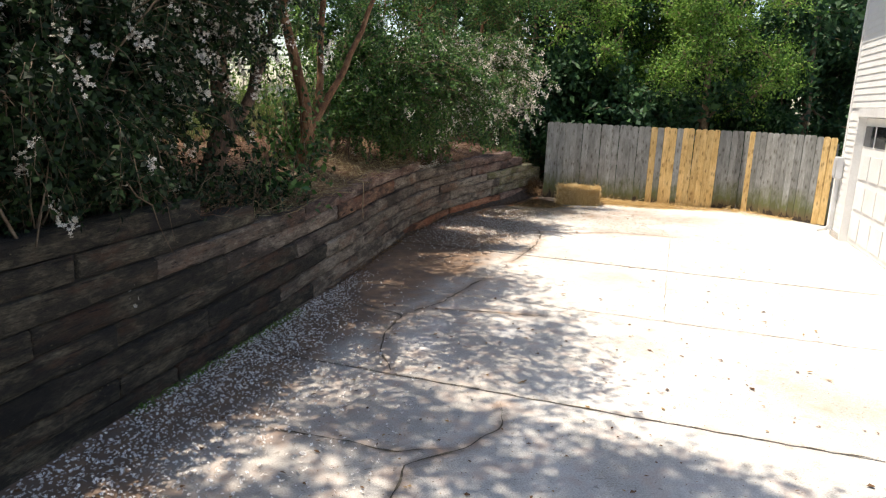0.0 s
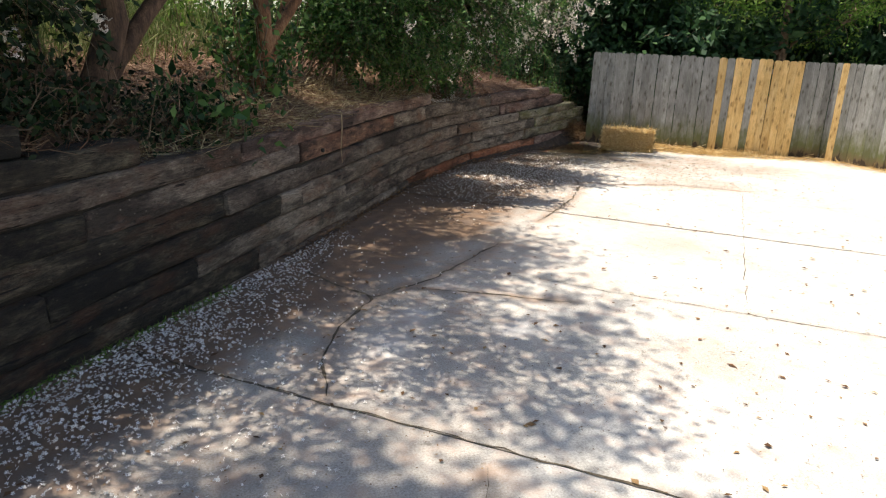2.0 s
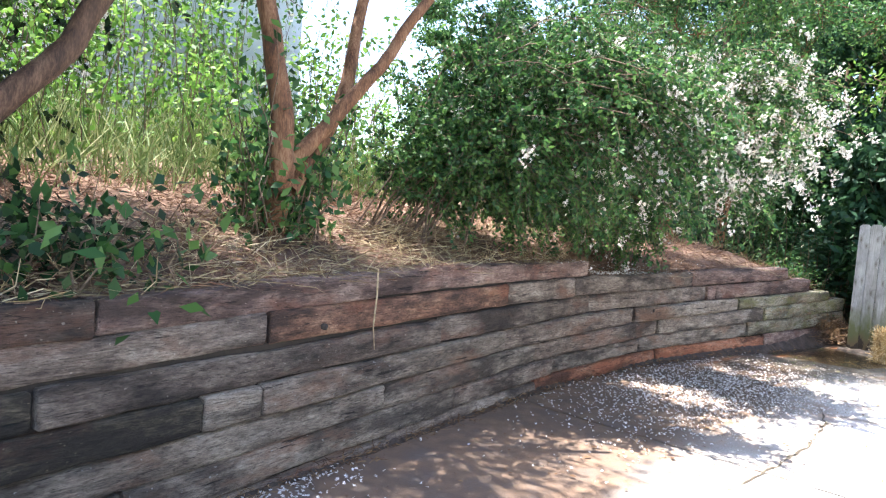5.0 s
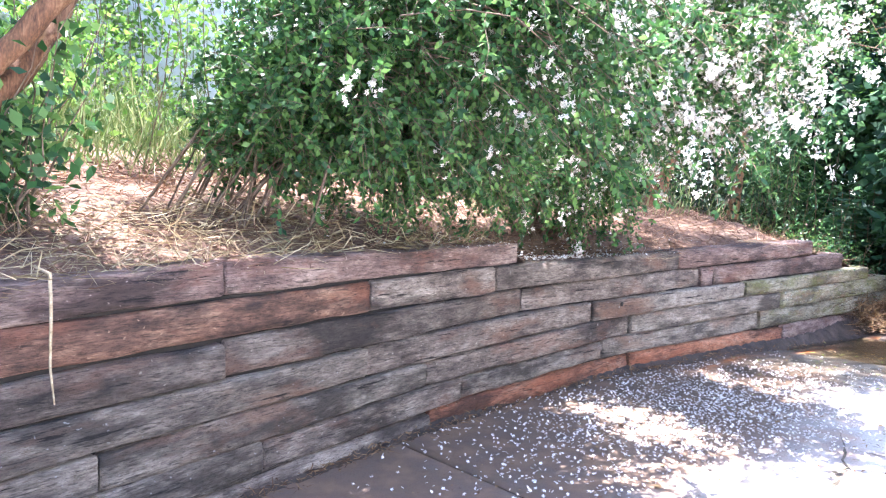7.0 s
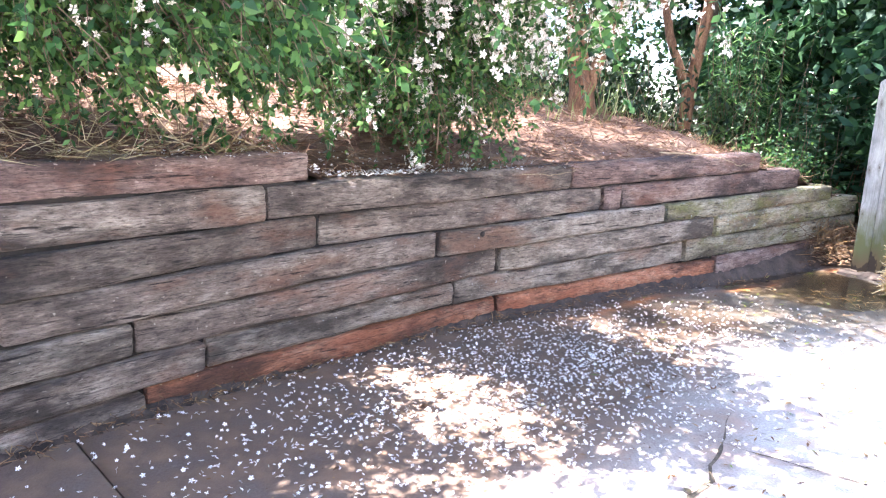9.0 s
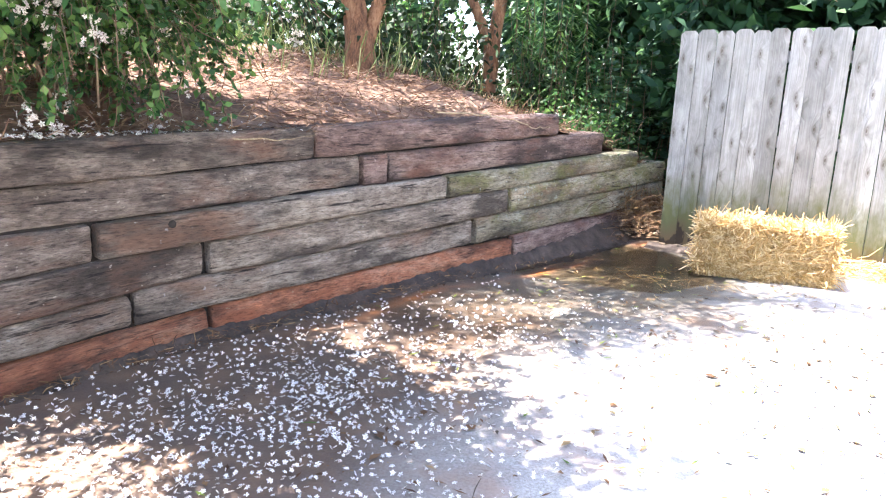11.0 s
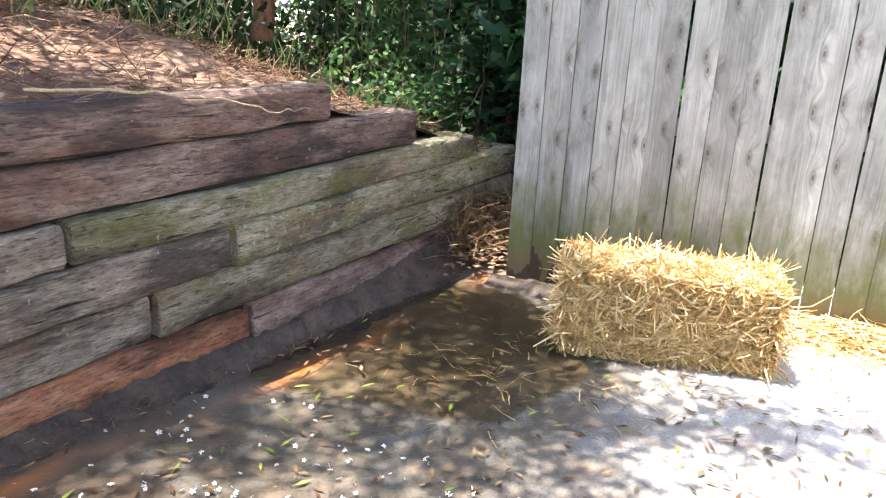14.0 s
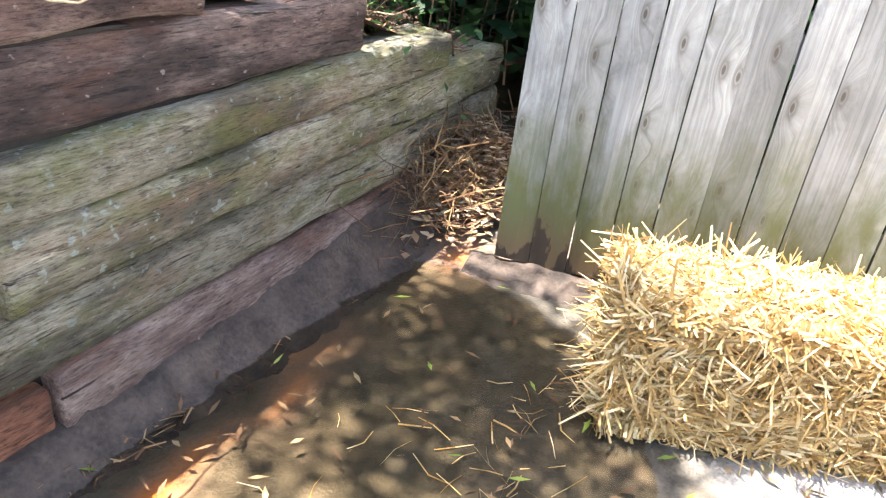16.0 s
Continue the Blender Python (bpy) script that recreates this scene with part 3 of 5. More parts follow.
CRACKS = (
    (((-1.17, 2.79), (-0.9, 2.2), (-0.67, 1.85), (-0.64, 1.74), (-0.97, 1.28), (-1.16, 0.8), (-1.21, 0.38)), 0.04),
    (((-0.64, 1.76), (-0.3, 1.95), (-0.04, 2.11), (0.45, 2.55), (0.97, 3.03)), 0.035),
    (((-0.3, 1.92), (0.2, 1.7), (0.82, 1.36)), 0.024),
    (((-0.62, -0.45), (-0.77, -0.8), (-1.17, -1.0), (-1.6, -1.1), (-1.8, -1.4), (-2.1, -1.9)), 0.02),
    (((-2.64, -0.17), (-2.16, -0.45), (-1.6, -0.9), (-1.17, -1.0)), 0.018),
    (((1.7, 3.7), (2.3, 4.3), (2.8, 4.87), (3.24, 5.47), (3.5, 6.1)), 0.03),
    (((3.3, 5.87), (3.9, 5.5), (4.8, 5.4), (5.5, 4.9)), 0.02),
)
# pale splashes of lime on the concrete
LIME = ((-0.71, 1.0, 0.17), (-0.74, 0.86, 0.13), (-0.45, 1.28, 0.13), (-0.36, 1.42, 0.1), (0.19, 0.98, 0.13), (-0.02, 1.15, 0.05), (0.02, 1.9, 0.08), (-1.15, 1.55, 0.09), (-0.9, 2.05, 0.1))


def spots_at(x, y):
    """Mud, wet and rust at a spot of the drive: seepage along the wall, the puddle in the corner, and shade beside the
    wall put into the mud.
    """
    d, s = off_wall(x, y)
    n = noise.fractal(Vector((x * 0.8, y * 0.8, 9)), 1.0, 2.0, 4) * 0.5
    reach = float(np.interp(s, (0, 6, 8, 9.5, 11.5, 14, 15.5, 17, 18, 20), (1.1, 1.2, 1.2, 1.5, 2.1, 2.2, 1.75, 1.45, 1.7, 1.7)))
    k = (reach + n * 0.55 - d) / (0.35 + 0.2 * reach)
    mud = min(1, max(0, k))
    wetness = float(np.interp(s, (0, 8, 10, 12, 16, 17.5, 19), (0.25, 0.35, 0.45, 0.45, 0.55, 0.9, 1.0)))
    pud = math.exp(-(((x - 4.7) / 1.35) ** 2 + ((y - 8.85) / 1.5) ** 2))
    wet = min(1.0, mud * wetness + pud * 1.3)
    mud = min(1.0, mud * float(np.interp(s, (15.8, 17.2), (1.0, 0.2))) + pud * 0.08)
    # broad brown band: dirt, plus the shade beside the wall put into the colour
    mud = max(mud, float(np.interp(s, (2, 6, 12, 14), (0.3, 0.36, 0.38, 0.1))) * max(0, min(1, (2.7 - d + 1.2 * n) / 1.2)))
    along = max(0, 1 - abs(s - 16.9) / 2.0)
    rust = max(0, 1 - abs(d - 0.235 - 0.03 * math.sin(s * 3) - 0.02 * math.sin(s * 11)) / 0.055) * min(1, along * 1.6) * (0.8 + 1.6 * n)
    rust = max(rust, 0.9 * math.exp(-(((x - 5.72) / 0.14) ** 2 + ((y - 9.86) / 0.12) ** 2)), 0.6 * math.exp(-(((x - 4.95) / 0.22) ** 2 + ((y - 9.42) / 0.10) ** 2)))
    for line, cw in CRACKS:
        for (x0, y0), (x1, y1) in zip(line, line[1:]):
            k = min(1, max(0, ((x - x0) * (x1 - x0) + (y - y0) * (y1 - y0)) / ((x1 - x0) ** 2 + (y1 - y0) ** 2)))
            q = math.hypot(x - x0 - k * (x1 - x0), y - y0 - k * (y1 - y0))
            if q < 0.45:
                mud = max(mud, 0.75 * math.exp(-(q / (3.6 * cw)) ** 2))
    lime = sum(math.exp(-((x - lx) ** 2 + (y - ly) ** 2) / lr ** 2) for lx, ly, lr in LIME)
    for gx, gy, gr, gw in DIRT:
        mud = max(mud, gw * math.exp(-((x - gx) ** 2 + (y - gy) ** 2) / gr ** 2) * (0.85 + n))
    silt = min(1.0, 1.5 * math.exp(-(((x - 5.15) / 0.75) ** 2 + ((y - 9.3) / 0.75) ** 2)))
    return mud, wet, min(1, max(0, rust)), min(1, lime), silt


for a0, a1 in zip(A_EDGES, A_EDGES[1:]):
    for b0, b1 in zip(B_EDGES, B_EDGES[1:]):
        near = a1 > -4 and b0 < 4
        st = 0.09 if near else 0.5
        na, nb = max(2, int((a1 - a0) / st)), max(2, int((b1 - b0) / st))
        aa, bb = np.linspace(a0 + 0.003, a1 - 0.003, na), np.linspace(b0 + 0.003, b1 - 0.003, nb)
        tilt = random.uniform(-0.003, 0.003)
        vs, mud, wet, rust, lime, silt = [], [], [], [], [], []
        for i, a in enumerate(aa):
            for j, b in enumerate(bb):
                x, y = a * V[0] + b * U[0], a * V[1] + b * U[1]
                z = floor_z(x, y) + tilt
                vs.append((x, y, z))
                q = spots_at(x, y) if near else (0, 0, 0, 0, 0)
                mud.append(q[0]), wet.append(q[1]), rust.append(q[2]), lime.append(q[3]), silt.append(q[4])
        n0 = len(vs)
        qs = [(i * nb + j, i * nb + j + 1, (i + 1) * nb + j + 1, (i + 1) * nb + j) for i in range(na - 1) for j in range(nb - 1)]
        rim = [i * nb for i in range(na)] + [(na - 1) * nb + j for j in range(1, nb)] + [i * nb + nb - 1 for i in range(na - 2, -1, -1)] + [j for j in range(nb - 2, 0, -1)]
        for k in rim:
            vs.append((vs[k][0], vs[k][1], -0.11)), mud.append(0.8), wet.append(0), rust.append(0), lime.append(0), silt.append(0)
        for k in range(len(rim)):
            k2 = (k + 1) % len(rim)
            qs.append((rim[k], n0 + k, n0 + k2, rim[k2]))
        me = indexed_mesh("slab", vs, qs, M_CONCRETE)
        for nm, vals in (("mud", mud), ("wet", wet), ("rust", rust), ("lime", lime), ("silt", silt)):
            me.attributes.new(nm, "FLOAT", "POINT").data.foreach_set("value", np.array(vals, np.float32))
        child("slab", me, drive)


def crack(points, width, seed):
    """A dirt-filled crack along a wandering line."""
    r = random.Random(seed)
    pts = []
    for (x0, y0), (x1, y1) in zip(points, points[1:]):
        n = max(2, int(math.hypot(x1 - x0, y1 - y0) / 0.06))
        for k in range(n):
            t = k / n
            pts.append((x0 + (x1 - x0) * t, y0 + (y1 - y0) * t))
    pts.append(points[-1])
    vs = []
    for k, (x, y) in enumerate(pts):
        dx, dy = pts[min(k + 1, len(pts) - 1)][0] - pts[max(k - 1, 0)][0], pts[min(k + 1, len(pts) - 1)][1] - pts[max(k - 1, 0)][1]
        n = math.hypot(dx, dy) + 1e-9
        wob = noise.fractal(Vector((x * 5, y * 5, seed)), 1.0, 2.0, 3) * 0.03
        w = 0.85 * width * r.uniform(0.3, 1.4) * (0.55 + 0.9 * abs(noise.noise(Vector((x * 2.1, y * 2.1, seed))))) * (0.3 if k < 4 or k > len(pts) - 5 else 1)
        cx, cy = x - dy / n * wob, y + dx / n * wob
        for sg in (-1, 1):
            px, py = cx - sg * dy / n * w / 2, cy + sg * dx / n * w / 2
            vs.append((px, py, floor_z(px, py) + 0.005))
    me = mesh_of("crack", vs, [(2 * k, 2 * k + 1, 2 * k + 3, 2 * k + 2) for k in range(len(pts) - 1)], M_CRACK)
    child("crack", me, drive, "dark dirt-filled crack")


for cn, (line, cw) in enumerate(CRACKS):
    crack(line, cw, cn + 1)
for jn, (a, b0, b1) in enumerate(((-0.58, -2.9, 4.3), (1.97, -0.6, 4.3), (4.48, -1.4, 4.3))):
    crack([(a * V[0] + b * U[0], a * V[1] + b * U[1]) for b in np.linspace(b0, b1, 6)], 0.022 if jn == 0 else 0.014, 20 + jn)
crack([(a * V[0] + 0.95 * U[0], a * V[1] + 0.95 * U[1]) for a in np.linspace(1.97, 7.5, 6)], 0.006, 30)

# puddle in the corner
pv = [(5.1, 9.15, -0.022)]
for k in range(64):
    an = k * 2 * math.pi / 64
    r = 1 + 0.35 * noise.noise(Vector((math.cos(an) * 1.5, math.sin(an) * 1.5, 5)))
    pv.append((5.1 + (0.85 * math.cos(an) * V[0] + 0.8 * math.sin(an) * U[0]) * r, 9.15 + (0.85 * math.cos(an) * V[1] + 0.8 * math.sin(an) * U[1]) * r, -0.022))
water = mesh_of("puddle", pv, [(0, 1 + (k + 1) % 64, 1 + k) for k in range(64)], M_WATER)
tagged(new("puddle", water), "shallow muddy brown puddle in the corner of the driveway", "puddle", kind="structure")

# ---- timber retaining wall ----
wall = tagged(base("wall_retaining"), "weathered stacked railway-tie retaining wall, grey, brown and rust stained", "retaining wall", kind="structure")
LS = (-1, 3, 7, 8.6, 9.4, 11, 13.4, 15, 16.5, 17.5, 20)
LINES = {
    "Y": (1.35, 1.35, 1.35, 1.35, 1.35, 1.35, 1.35, 1.35, 1.35, 1.35, 1.35),
    "Z": (1.18, 1.18, 1.19, 1.2, 1.2, 1.2, 1.2, 1.2, 1.2, 1.2, 1.2),
    "A": (1.0, 1.0, 1.02, 1.06, 1.10, 1.15, 1.17, 1.2, 1.2, 1.2, 1.2),
    "B": (0.82, 0.82, 0.84, 0.89, 0.94, 0.99, 1.0, 1.03, 1.08, 1.12, 1.14),
    "C": (0.64, 0.64, 0.65, 0.72, 0.77, 0.785, 0.82, 0.86, 0.90, 0.95, 0.99),
    "D": (0.46, 0.46, 0.47, 0.55, 0.56, 0.60, 0.64, 0.68, 0.70, 0.76, 0.82),
    "E": (0.28, 0.28, 0.28, 0.37, 0.39, 0.42, 0.45, 0.51, 0.55, 0.59, 0.66),
    "F": (0.12, 0.12, 0.13, 0.20, 0.22, 0.25, 0.28, 0.33, 0.39, 0.39, 0.47),
    "G": (-0.05, -0.05, -0.04, 0.0, 0.03, 0.08, 0.14, 0.16, 0.20, 0.19, 0.26),
    "H": (-0.12, -0.12, -0.12, -0.12, -0.12, -0.12, -0.12, -0.12, -0.12, -0.12, -0.12),
}
# "dark" ties hold the shade of the near stretch in their colour
COURSES = {
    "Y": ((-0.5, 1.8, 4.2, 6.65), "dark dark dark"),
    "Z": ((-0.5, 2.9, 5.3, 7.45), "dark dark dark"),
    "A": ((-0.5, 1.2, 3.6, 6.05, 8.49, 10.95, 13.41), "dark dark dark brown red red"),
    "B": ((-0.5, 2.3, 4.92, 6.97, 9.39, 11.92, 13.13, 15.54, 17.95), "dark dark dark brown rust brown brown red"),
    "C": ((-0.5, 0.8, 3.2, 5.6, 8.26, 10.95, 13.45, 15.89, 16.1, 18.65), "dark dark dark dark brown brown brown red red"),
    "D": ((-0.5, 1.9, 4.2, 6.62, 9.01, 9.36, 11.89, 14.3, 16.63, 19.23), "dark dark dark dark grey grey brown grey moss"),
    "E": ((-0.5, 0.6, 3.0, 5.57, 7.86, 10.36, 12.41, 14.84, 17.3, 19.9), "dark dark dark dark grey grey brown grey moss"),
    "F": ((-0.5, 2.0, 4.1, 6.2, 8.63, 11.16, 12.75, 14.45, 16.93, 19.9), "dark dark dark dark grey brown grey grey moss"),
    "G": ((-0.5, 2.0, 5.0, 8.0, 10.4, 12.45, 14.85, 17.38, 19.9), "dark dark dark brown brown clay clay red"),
}
ORDER = "YZABCDEFGH"


def tie_mesh(length, height, depth, lift, material, seed):
    """One old tie, its length along x, its face at y = 0: worn, slightly twisted, with softened edges and split ends."""
    n = max(6, int(length / 0.09))
    steps = [0.0, 0.010 / length, *(k / n for k in range(1, n)), 1 - 0.010 / length, 1.0]
    n = len(steps) - 1
    vs, qs = [], []
    r = random.Random(seed)
    c = 0.010 + 0.008 * r.random()
    prof = [(c, 0), (0, c), (0, 0.3), (0, 0.5), (0, 0.7), (0, 1.0), (c, 1.0), (0.5, 1.0), (1, 1.0), (1, 0.0), (0.5, 0)]
    m = len(prof)
    for i in range(n + 1):
        t = steps[i]
        end = 0.008 if i in (0, n) else 0.0
        for k, (py, pz) in enumerate(prof):
            y = py if k in (0, 1, 6) else py * depth
            z = lift * t + (pz * height if pz in (0.3, 0.5, 0.7, 1.0) else pz)
            if k == 5:
                z -= c
            w = noise.fractal(Vector((t * length * 3.9 + seed * 7.1, k * 0.9, seed)), 1.0, 2.0, 3)
            w2 = noise.noise(Vector((t * length * 0.9, seed * 3.3, k * 0.2)))
            w3 = noise.noise(Vector((t * length * 2.6, seed * 5.7, 0.0 if pz > 0.5 else 9.0)))
            vs.append((t * length, y + 0.009 * w + 0.016 * w2 + end, z + 0.008 * w + 0.007 * w2 + 0.009 * w3 - (end if pz >= 0.5 else -end)))
    for i in range(n):
        for k in range(m):
            k2 = (k + 1) % m
            qs.append((i * m + k, (i + 1) * m + k, (i + 1) * m + k2, i * m + k2))
    qs.append(tuple(range(m))[::1])
    qs.append(tuple(range(n * m, n * m + m))[::-1])
    me = mesh_of("tie", vs, qs, material)
    bm = bmesh.new()
    bm.from_mesh(me)
    bmesh.ops.recalc_face_normals(bm, faces=bm.faces)
    for f in bm.faces:
        f.smooth = len(f.verts) == 4
    bm.to_mesh(me)
    bm.free()
    return me


tie_no = 0
for row, (joints, looks) in COURSES.items():
    below = ORDER[ORDER.index(row) + 1]
    for s0, s1, lookname in zip(joints, joints[1:], looks.split()):
        tie_no += 1
        g = random.uniform(0.004, 0.011)
        sa, sb = s0 + g, s1 - g
        za0, zb0 = np.interp(sa, LS, LINES[below]), np.interp(sb, LS, LINES[below])
        za1, zb1 = np.interp(sa, LS, LINES[row]), np.interp(sb, LS, LINES[row])
        batter = {"Y": 0.05, "Z": 0.04, "A": 0.03, "B": 0.03, "C": 0.02}.get(row, 0.0)
        inn = batter + random.uniform(-0.012, 0.014)
        pa, pb = face(sa, inn), face(sb, inn)
        mid = face((sa + sb) / 2, inn)
        push = ((mid - (pa + pb) / 2) * 0.5)
        pa, pb = pa + push, pb + push
        dx, dy = pb - pa
        hh = ((za1 - za0) + (zb1 - zb0)) / 2 - random.uniform(0.006, 0.014)
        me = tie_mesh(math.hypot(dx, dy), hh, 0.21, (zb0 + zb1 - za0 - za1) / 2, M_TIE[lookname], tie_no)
        ob = child("tie", me, wall)
        ob.matrix_world = pose(pa[0], pa[1], (za0 + za1 - hh) / 2, 0, 0, math.degrees(math.atan2(dy, dx)))
# near-black sheet within the ties' depth, closing the gaps between them
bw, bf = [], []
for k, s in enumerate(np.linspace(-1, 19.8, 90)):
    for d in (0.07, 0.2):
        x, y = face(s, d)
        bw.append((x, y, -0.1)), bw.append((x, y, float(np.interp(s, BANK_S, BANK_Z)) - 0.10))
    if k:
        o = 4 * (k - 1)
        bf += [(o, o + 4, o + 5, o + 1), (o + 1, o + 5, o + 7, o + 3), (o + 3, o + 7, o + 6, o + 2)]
child("packed_earth", mesh_of("packed_earth", bw, bf, M_TIE_DEEP), wall, "near-black sheet inside the ties, seen through their gaps")

mv, mq = [], []
MUD_S = np.linspace(9.0, 19.9, 640)
for s in MUD_S:
    h = float(np.interp(s, (9, 12, 15, 16.5, 17.5, 19, 20), (0.01, 0.03, 0.05, 0.07, 0.10, 0.19, 0.34)))
    wd = float(np.interp(s, (9, 14, 17, 19, 20), (0.05, 0.07, 0.13, 0.20, 0.34)))
    edge = noise.fractal(Vector((s * 1.7, 3.1, 2)), 1.0, 2.0, 4)
    for k, (d, z) in enumerate(((0.05, 1.0), (-0.012, 1.0), (-0.2, 0.82), (-0.4, 0.55), (-0.55, 0.36), (-0.7, 0.2), (-0.85, 0.09), (-1.1, -0.04))):
        dd = d if d > -0.02 else d * wd * (1 + 0.35 * edge)
        w = noise.fractal(Vector((s * 14, k * 2.3, 2)), 0.9, 2.0, 5)
        x, y = face(s, dd)
        mv.append((x, y, floor_z(x, y) - 0.004 + z * h * (1 + 0.25 * edge) + (0.02 * w if 0 < k < 7 else 0)))
for i in range(len(MUD_S) - 1):
    for k in range(7):
        mq.append((i * 8 + k, i * 8 + k + 1, (i + 1) * 8 + k + 1, (i + 1) * 8 + k))
mm = indexed_mesh("mud_bank", mv, mq, M_MUD)
mm.polygons.foreach_set("use_smooth", np.ones(len(mm.polygons), bool))
tagged(new("mud_bank", mm), "dark wet mud heaped along the foot of the timber wall", "mud", kind="structure")

# ---- board fence ----
fence = tagged(base("fence"), "grey weathered dog-eared board fence with several new yellow boards", "fence", kind="structure")
FENCE = ((5.81, 9.78), (7.6, 8.2), (9.6, 7.35), (9.9, 5.3))
GS = [0.0]
for pa, pb in zip(FENCE, FENCE[1:]):
    GS.append(GS[-1] + math.hypot(pb[0] - pa[0], pb[1] - pa[1]))


def fence_at(s):
    x, y = np.interp(s, GS, [p[0] for p in FENCE]), np.interp(s, GS, [p[1] for p in FENCE])
    x2, y2 = np.interp(s + 0.05, GS, [p[0] for p in FENCE]), np.interp(s + 0.05, GS, [p[1] for p in FENCE])
    x1, y1 = np.interp(s - 0.05, GS, [p[0] for p in FENCE]), np.interp(s - 0.05, GS, [p[1] for p in FENCE])
    return x, y, math.degrees(math.atan2(y2 - y1, x2 - x1))


def board_mesh(w, h, material, seed):
    bm = bmesh.new()
    r = random.Random(seed)
    e = 0.028
    prof = [(0.0, r.uniform(-0.01, 0.01)), (w, r.uniform(-0.01, 0.01)), (w, h - e), (w - e, h), (e, h), (0, h - e)]
    front = [bm.verts.new((x, 0, z)) for x, z in prof]
    f = bm.faces.new(front)
    ext = bmesh.ops.extrude_face_region(bm, geom=[f])
    bmesh.ops.translate(bm, verts=[v for v in ext["geom"] if isinstance(v, bmesh.types.BMVert)], vec=(0, 0.017, 0))
    bmesh.ops.recalc_face_normals(bm, faces=bm.faces)
    me = bpy.data.meshes.new("board")
    bm.to_mesh(me)
    bm.free()
    me.materials.append(material)
    return me


NEW_BOARDS = ((2.40, 2.55), (2.72, 3.02), (3.18, 3.92), (4.62, 4.80), (6.42, 6.75))
s, bn = 0.0, 0
while s < GS[-1] - 0.05:
    w = random.uniform(0.132, 0.142)
    fresh = any(a <= s + w / 2 <= b for a, b in NEW_BOARDS)
    x, y, an = fence_at(s + w / 2)
    ob = child("board", board_mesh(w, 1.82 + random.uniform(-0.012, 0.012), M_FENCE_NEW if fresh else M_FENCE, bn), fence, "new yellow pine board" if fresh else "")
    off = random.uniform(-0.004, 0.004)
    ob.matrix_world = pose(x, y, 0.015, random.uniform(-0.3, 0.3), random.uniform(-0.35, 0.35), an + random.uniform(-0.8, 0.8)) @ Matrix.Translation((-w / 2, off, 0))
    s += w + random.uniform(0.003, 0.007)
    bn += 1
for a, b in zip(FENCE, FENCE[1:]):
    ln, an = math.hypot(b[0] - a[0], b[1] - a[1]), math.degrees(math.atan2(b[1] - a[1], b[0] - a[0]))
    for z in (0.25, 0.92, 1.58):
        ob = part("rail", box_bm(0.03, ln - 0.03, 0.024, 0.064, z, z + 0.09, 0.004), M_FENCE, fence)
        ob.matrix_world = pose(*a, 0, 0, 0, an)
for q in (0.08, 2.39, 4.5, 6.6):
    x, y, an = fence_at(q)
    ob = part("post", box_bm(-0.045, 0.045, 0.068, 0.158, -0.1, 1.7, 0.005), M_FENCE, fence)
    ob.matrix_world = pose(x, y, 0, 0, 0, an)
# mud heaped at the fence's foot
hv, hq = [], []
HS = np.linspace(-0.1, 1.1, 60)
for q in HS:
    x, y, an = fence_at(max(q, 0))
    c, sn = math.cos(radians(an)), math.sin(radians(an))
    x, y = x + c * min(q, 0), y + sn * min(q, 0)
    h = float(np.interp(q, (-0.1, 0.15, 0.6, 1.1), (0.03, 0.045, 0.04, 0.0)))
    for k, (d, z) in enumerate(((-0.03, 1.0), (0.02, 1.0), (0.08, 0.8), (0.15, 0.4), (0.22, 0.0))):
        w = noise.fractal(Vector((q * 8, k * 1.3, 12)), 0.8, 2.0, 5)
        d2 = d + (0.02 * w if k > 1 else 0)
        px, py = x + sn * d2, y - c * d2
        hv.append((px, py, floor_z(px, py) - 0.012 + max(0, h * z * (1 + 0.6 * w))))
for i in range(len(HS) - 1):
    for k in range(4):
        hq.append((i * 5 + k, i * 5 + k + 1, (i + 1) * 5 + k + 1, (i + 1) * 5 + k))
hm = indexed_mesh("mud_heap", hv, hq, M_MUD)
hm.polygons.foreach_set("use_smooth", np.ones(len(hm.polygons), bool))
tagged(new("mud_heap", hm), "dark wet mud heaped against the foot of the fence", "mud", kind="structure")

# ---- straw bale and litter ----
def straw_blades(points, ways, length, width, rng, curl=0.15):
    """Flat straws, each a bent strip of two pieces, as single quads."""
    n = len(points)
    L = (length * rng.uniform(0.5, 1.4, n))[:, None]
    W = (width * rng.uniform(0.6, 1.4, n))[:, None]
    ways = unit(ways)
    side = unit(np.cross(ways, rng.normal(0, 1, (n, 3)))) * W / 2
    mid = points + ways * L * 0.5 + rng.normal(0, 1, (n, 3)) * L * curl * 0.25
    tip = points + ways * L + rng.normal(0, 1, (n, 3)) * L * curl * 0.4
    a = np.stack([points - side, points + side, mid + side, mid - side], 1)
    b = np.stack([mid - side, mid + side, tip + side * 0.6, tip - side * 0.6], 1)
    return np.concatenate([a, b])


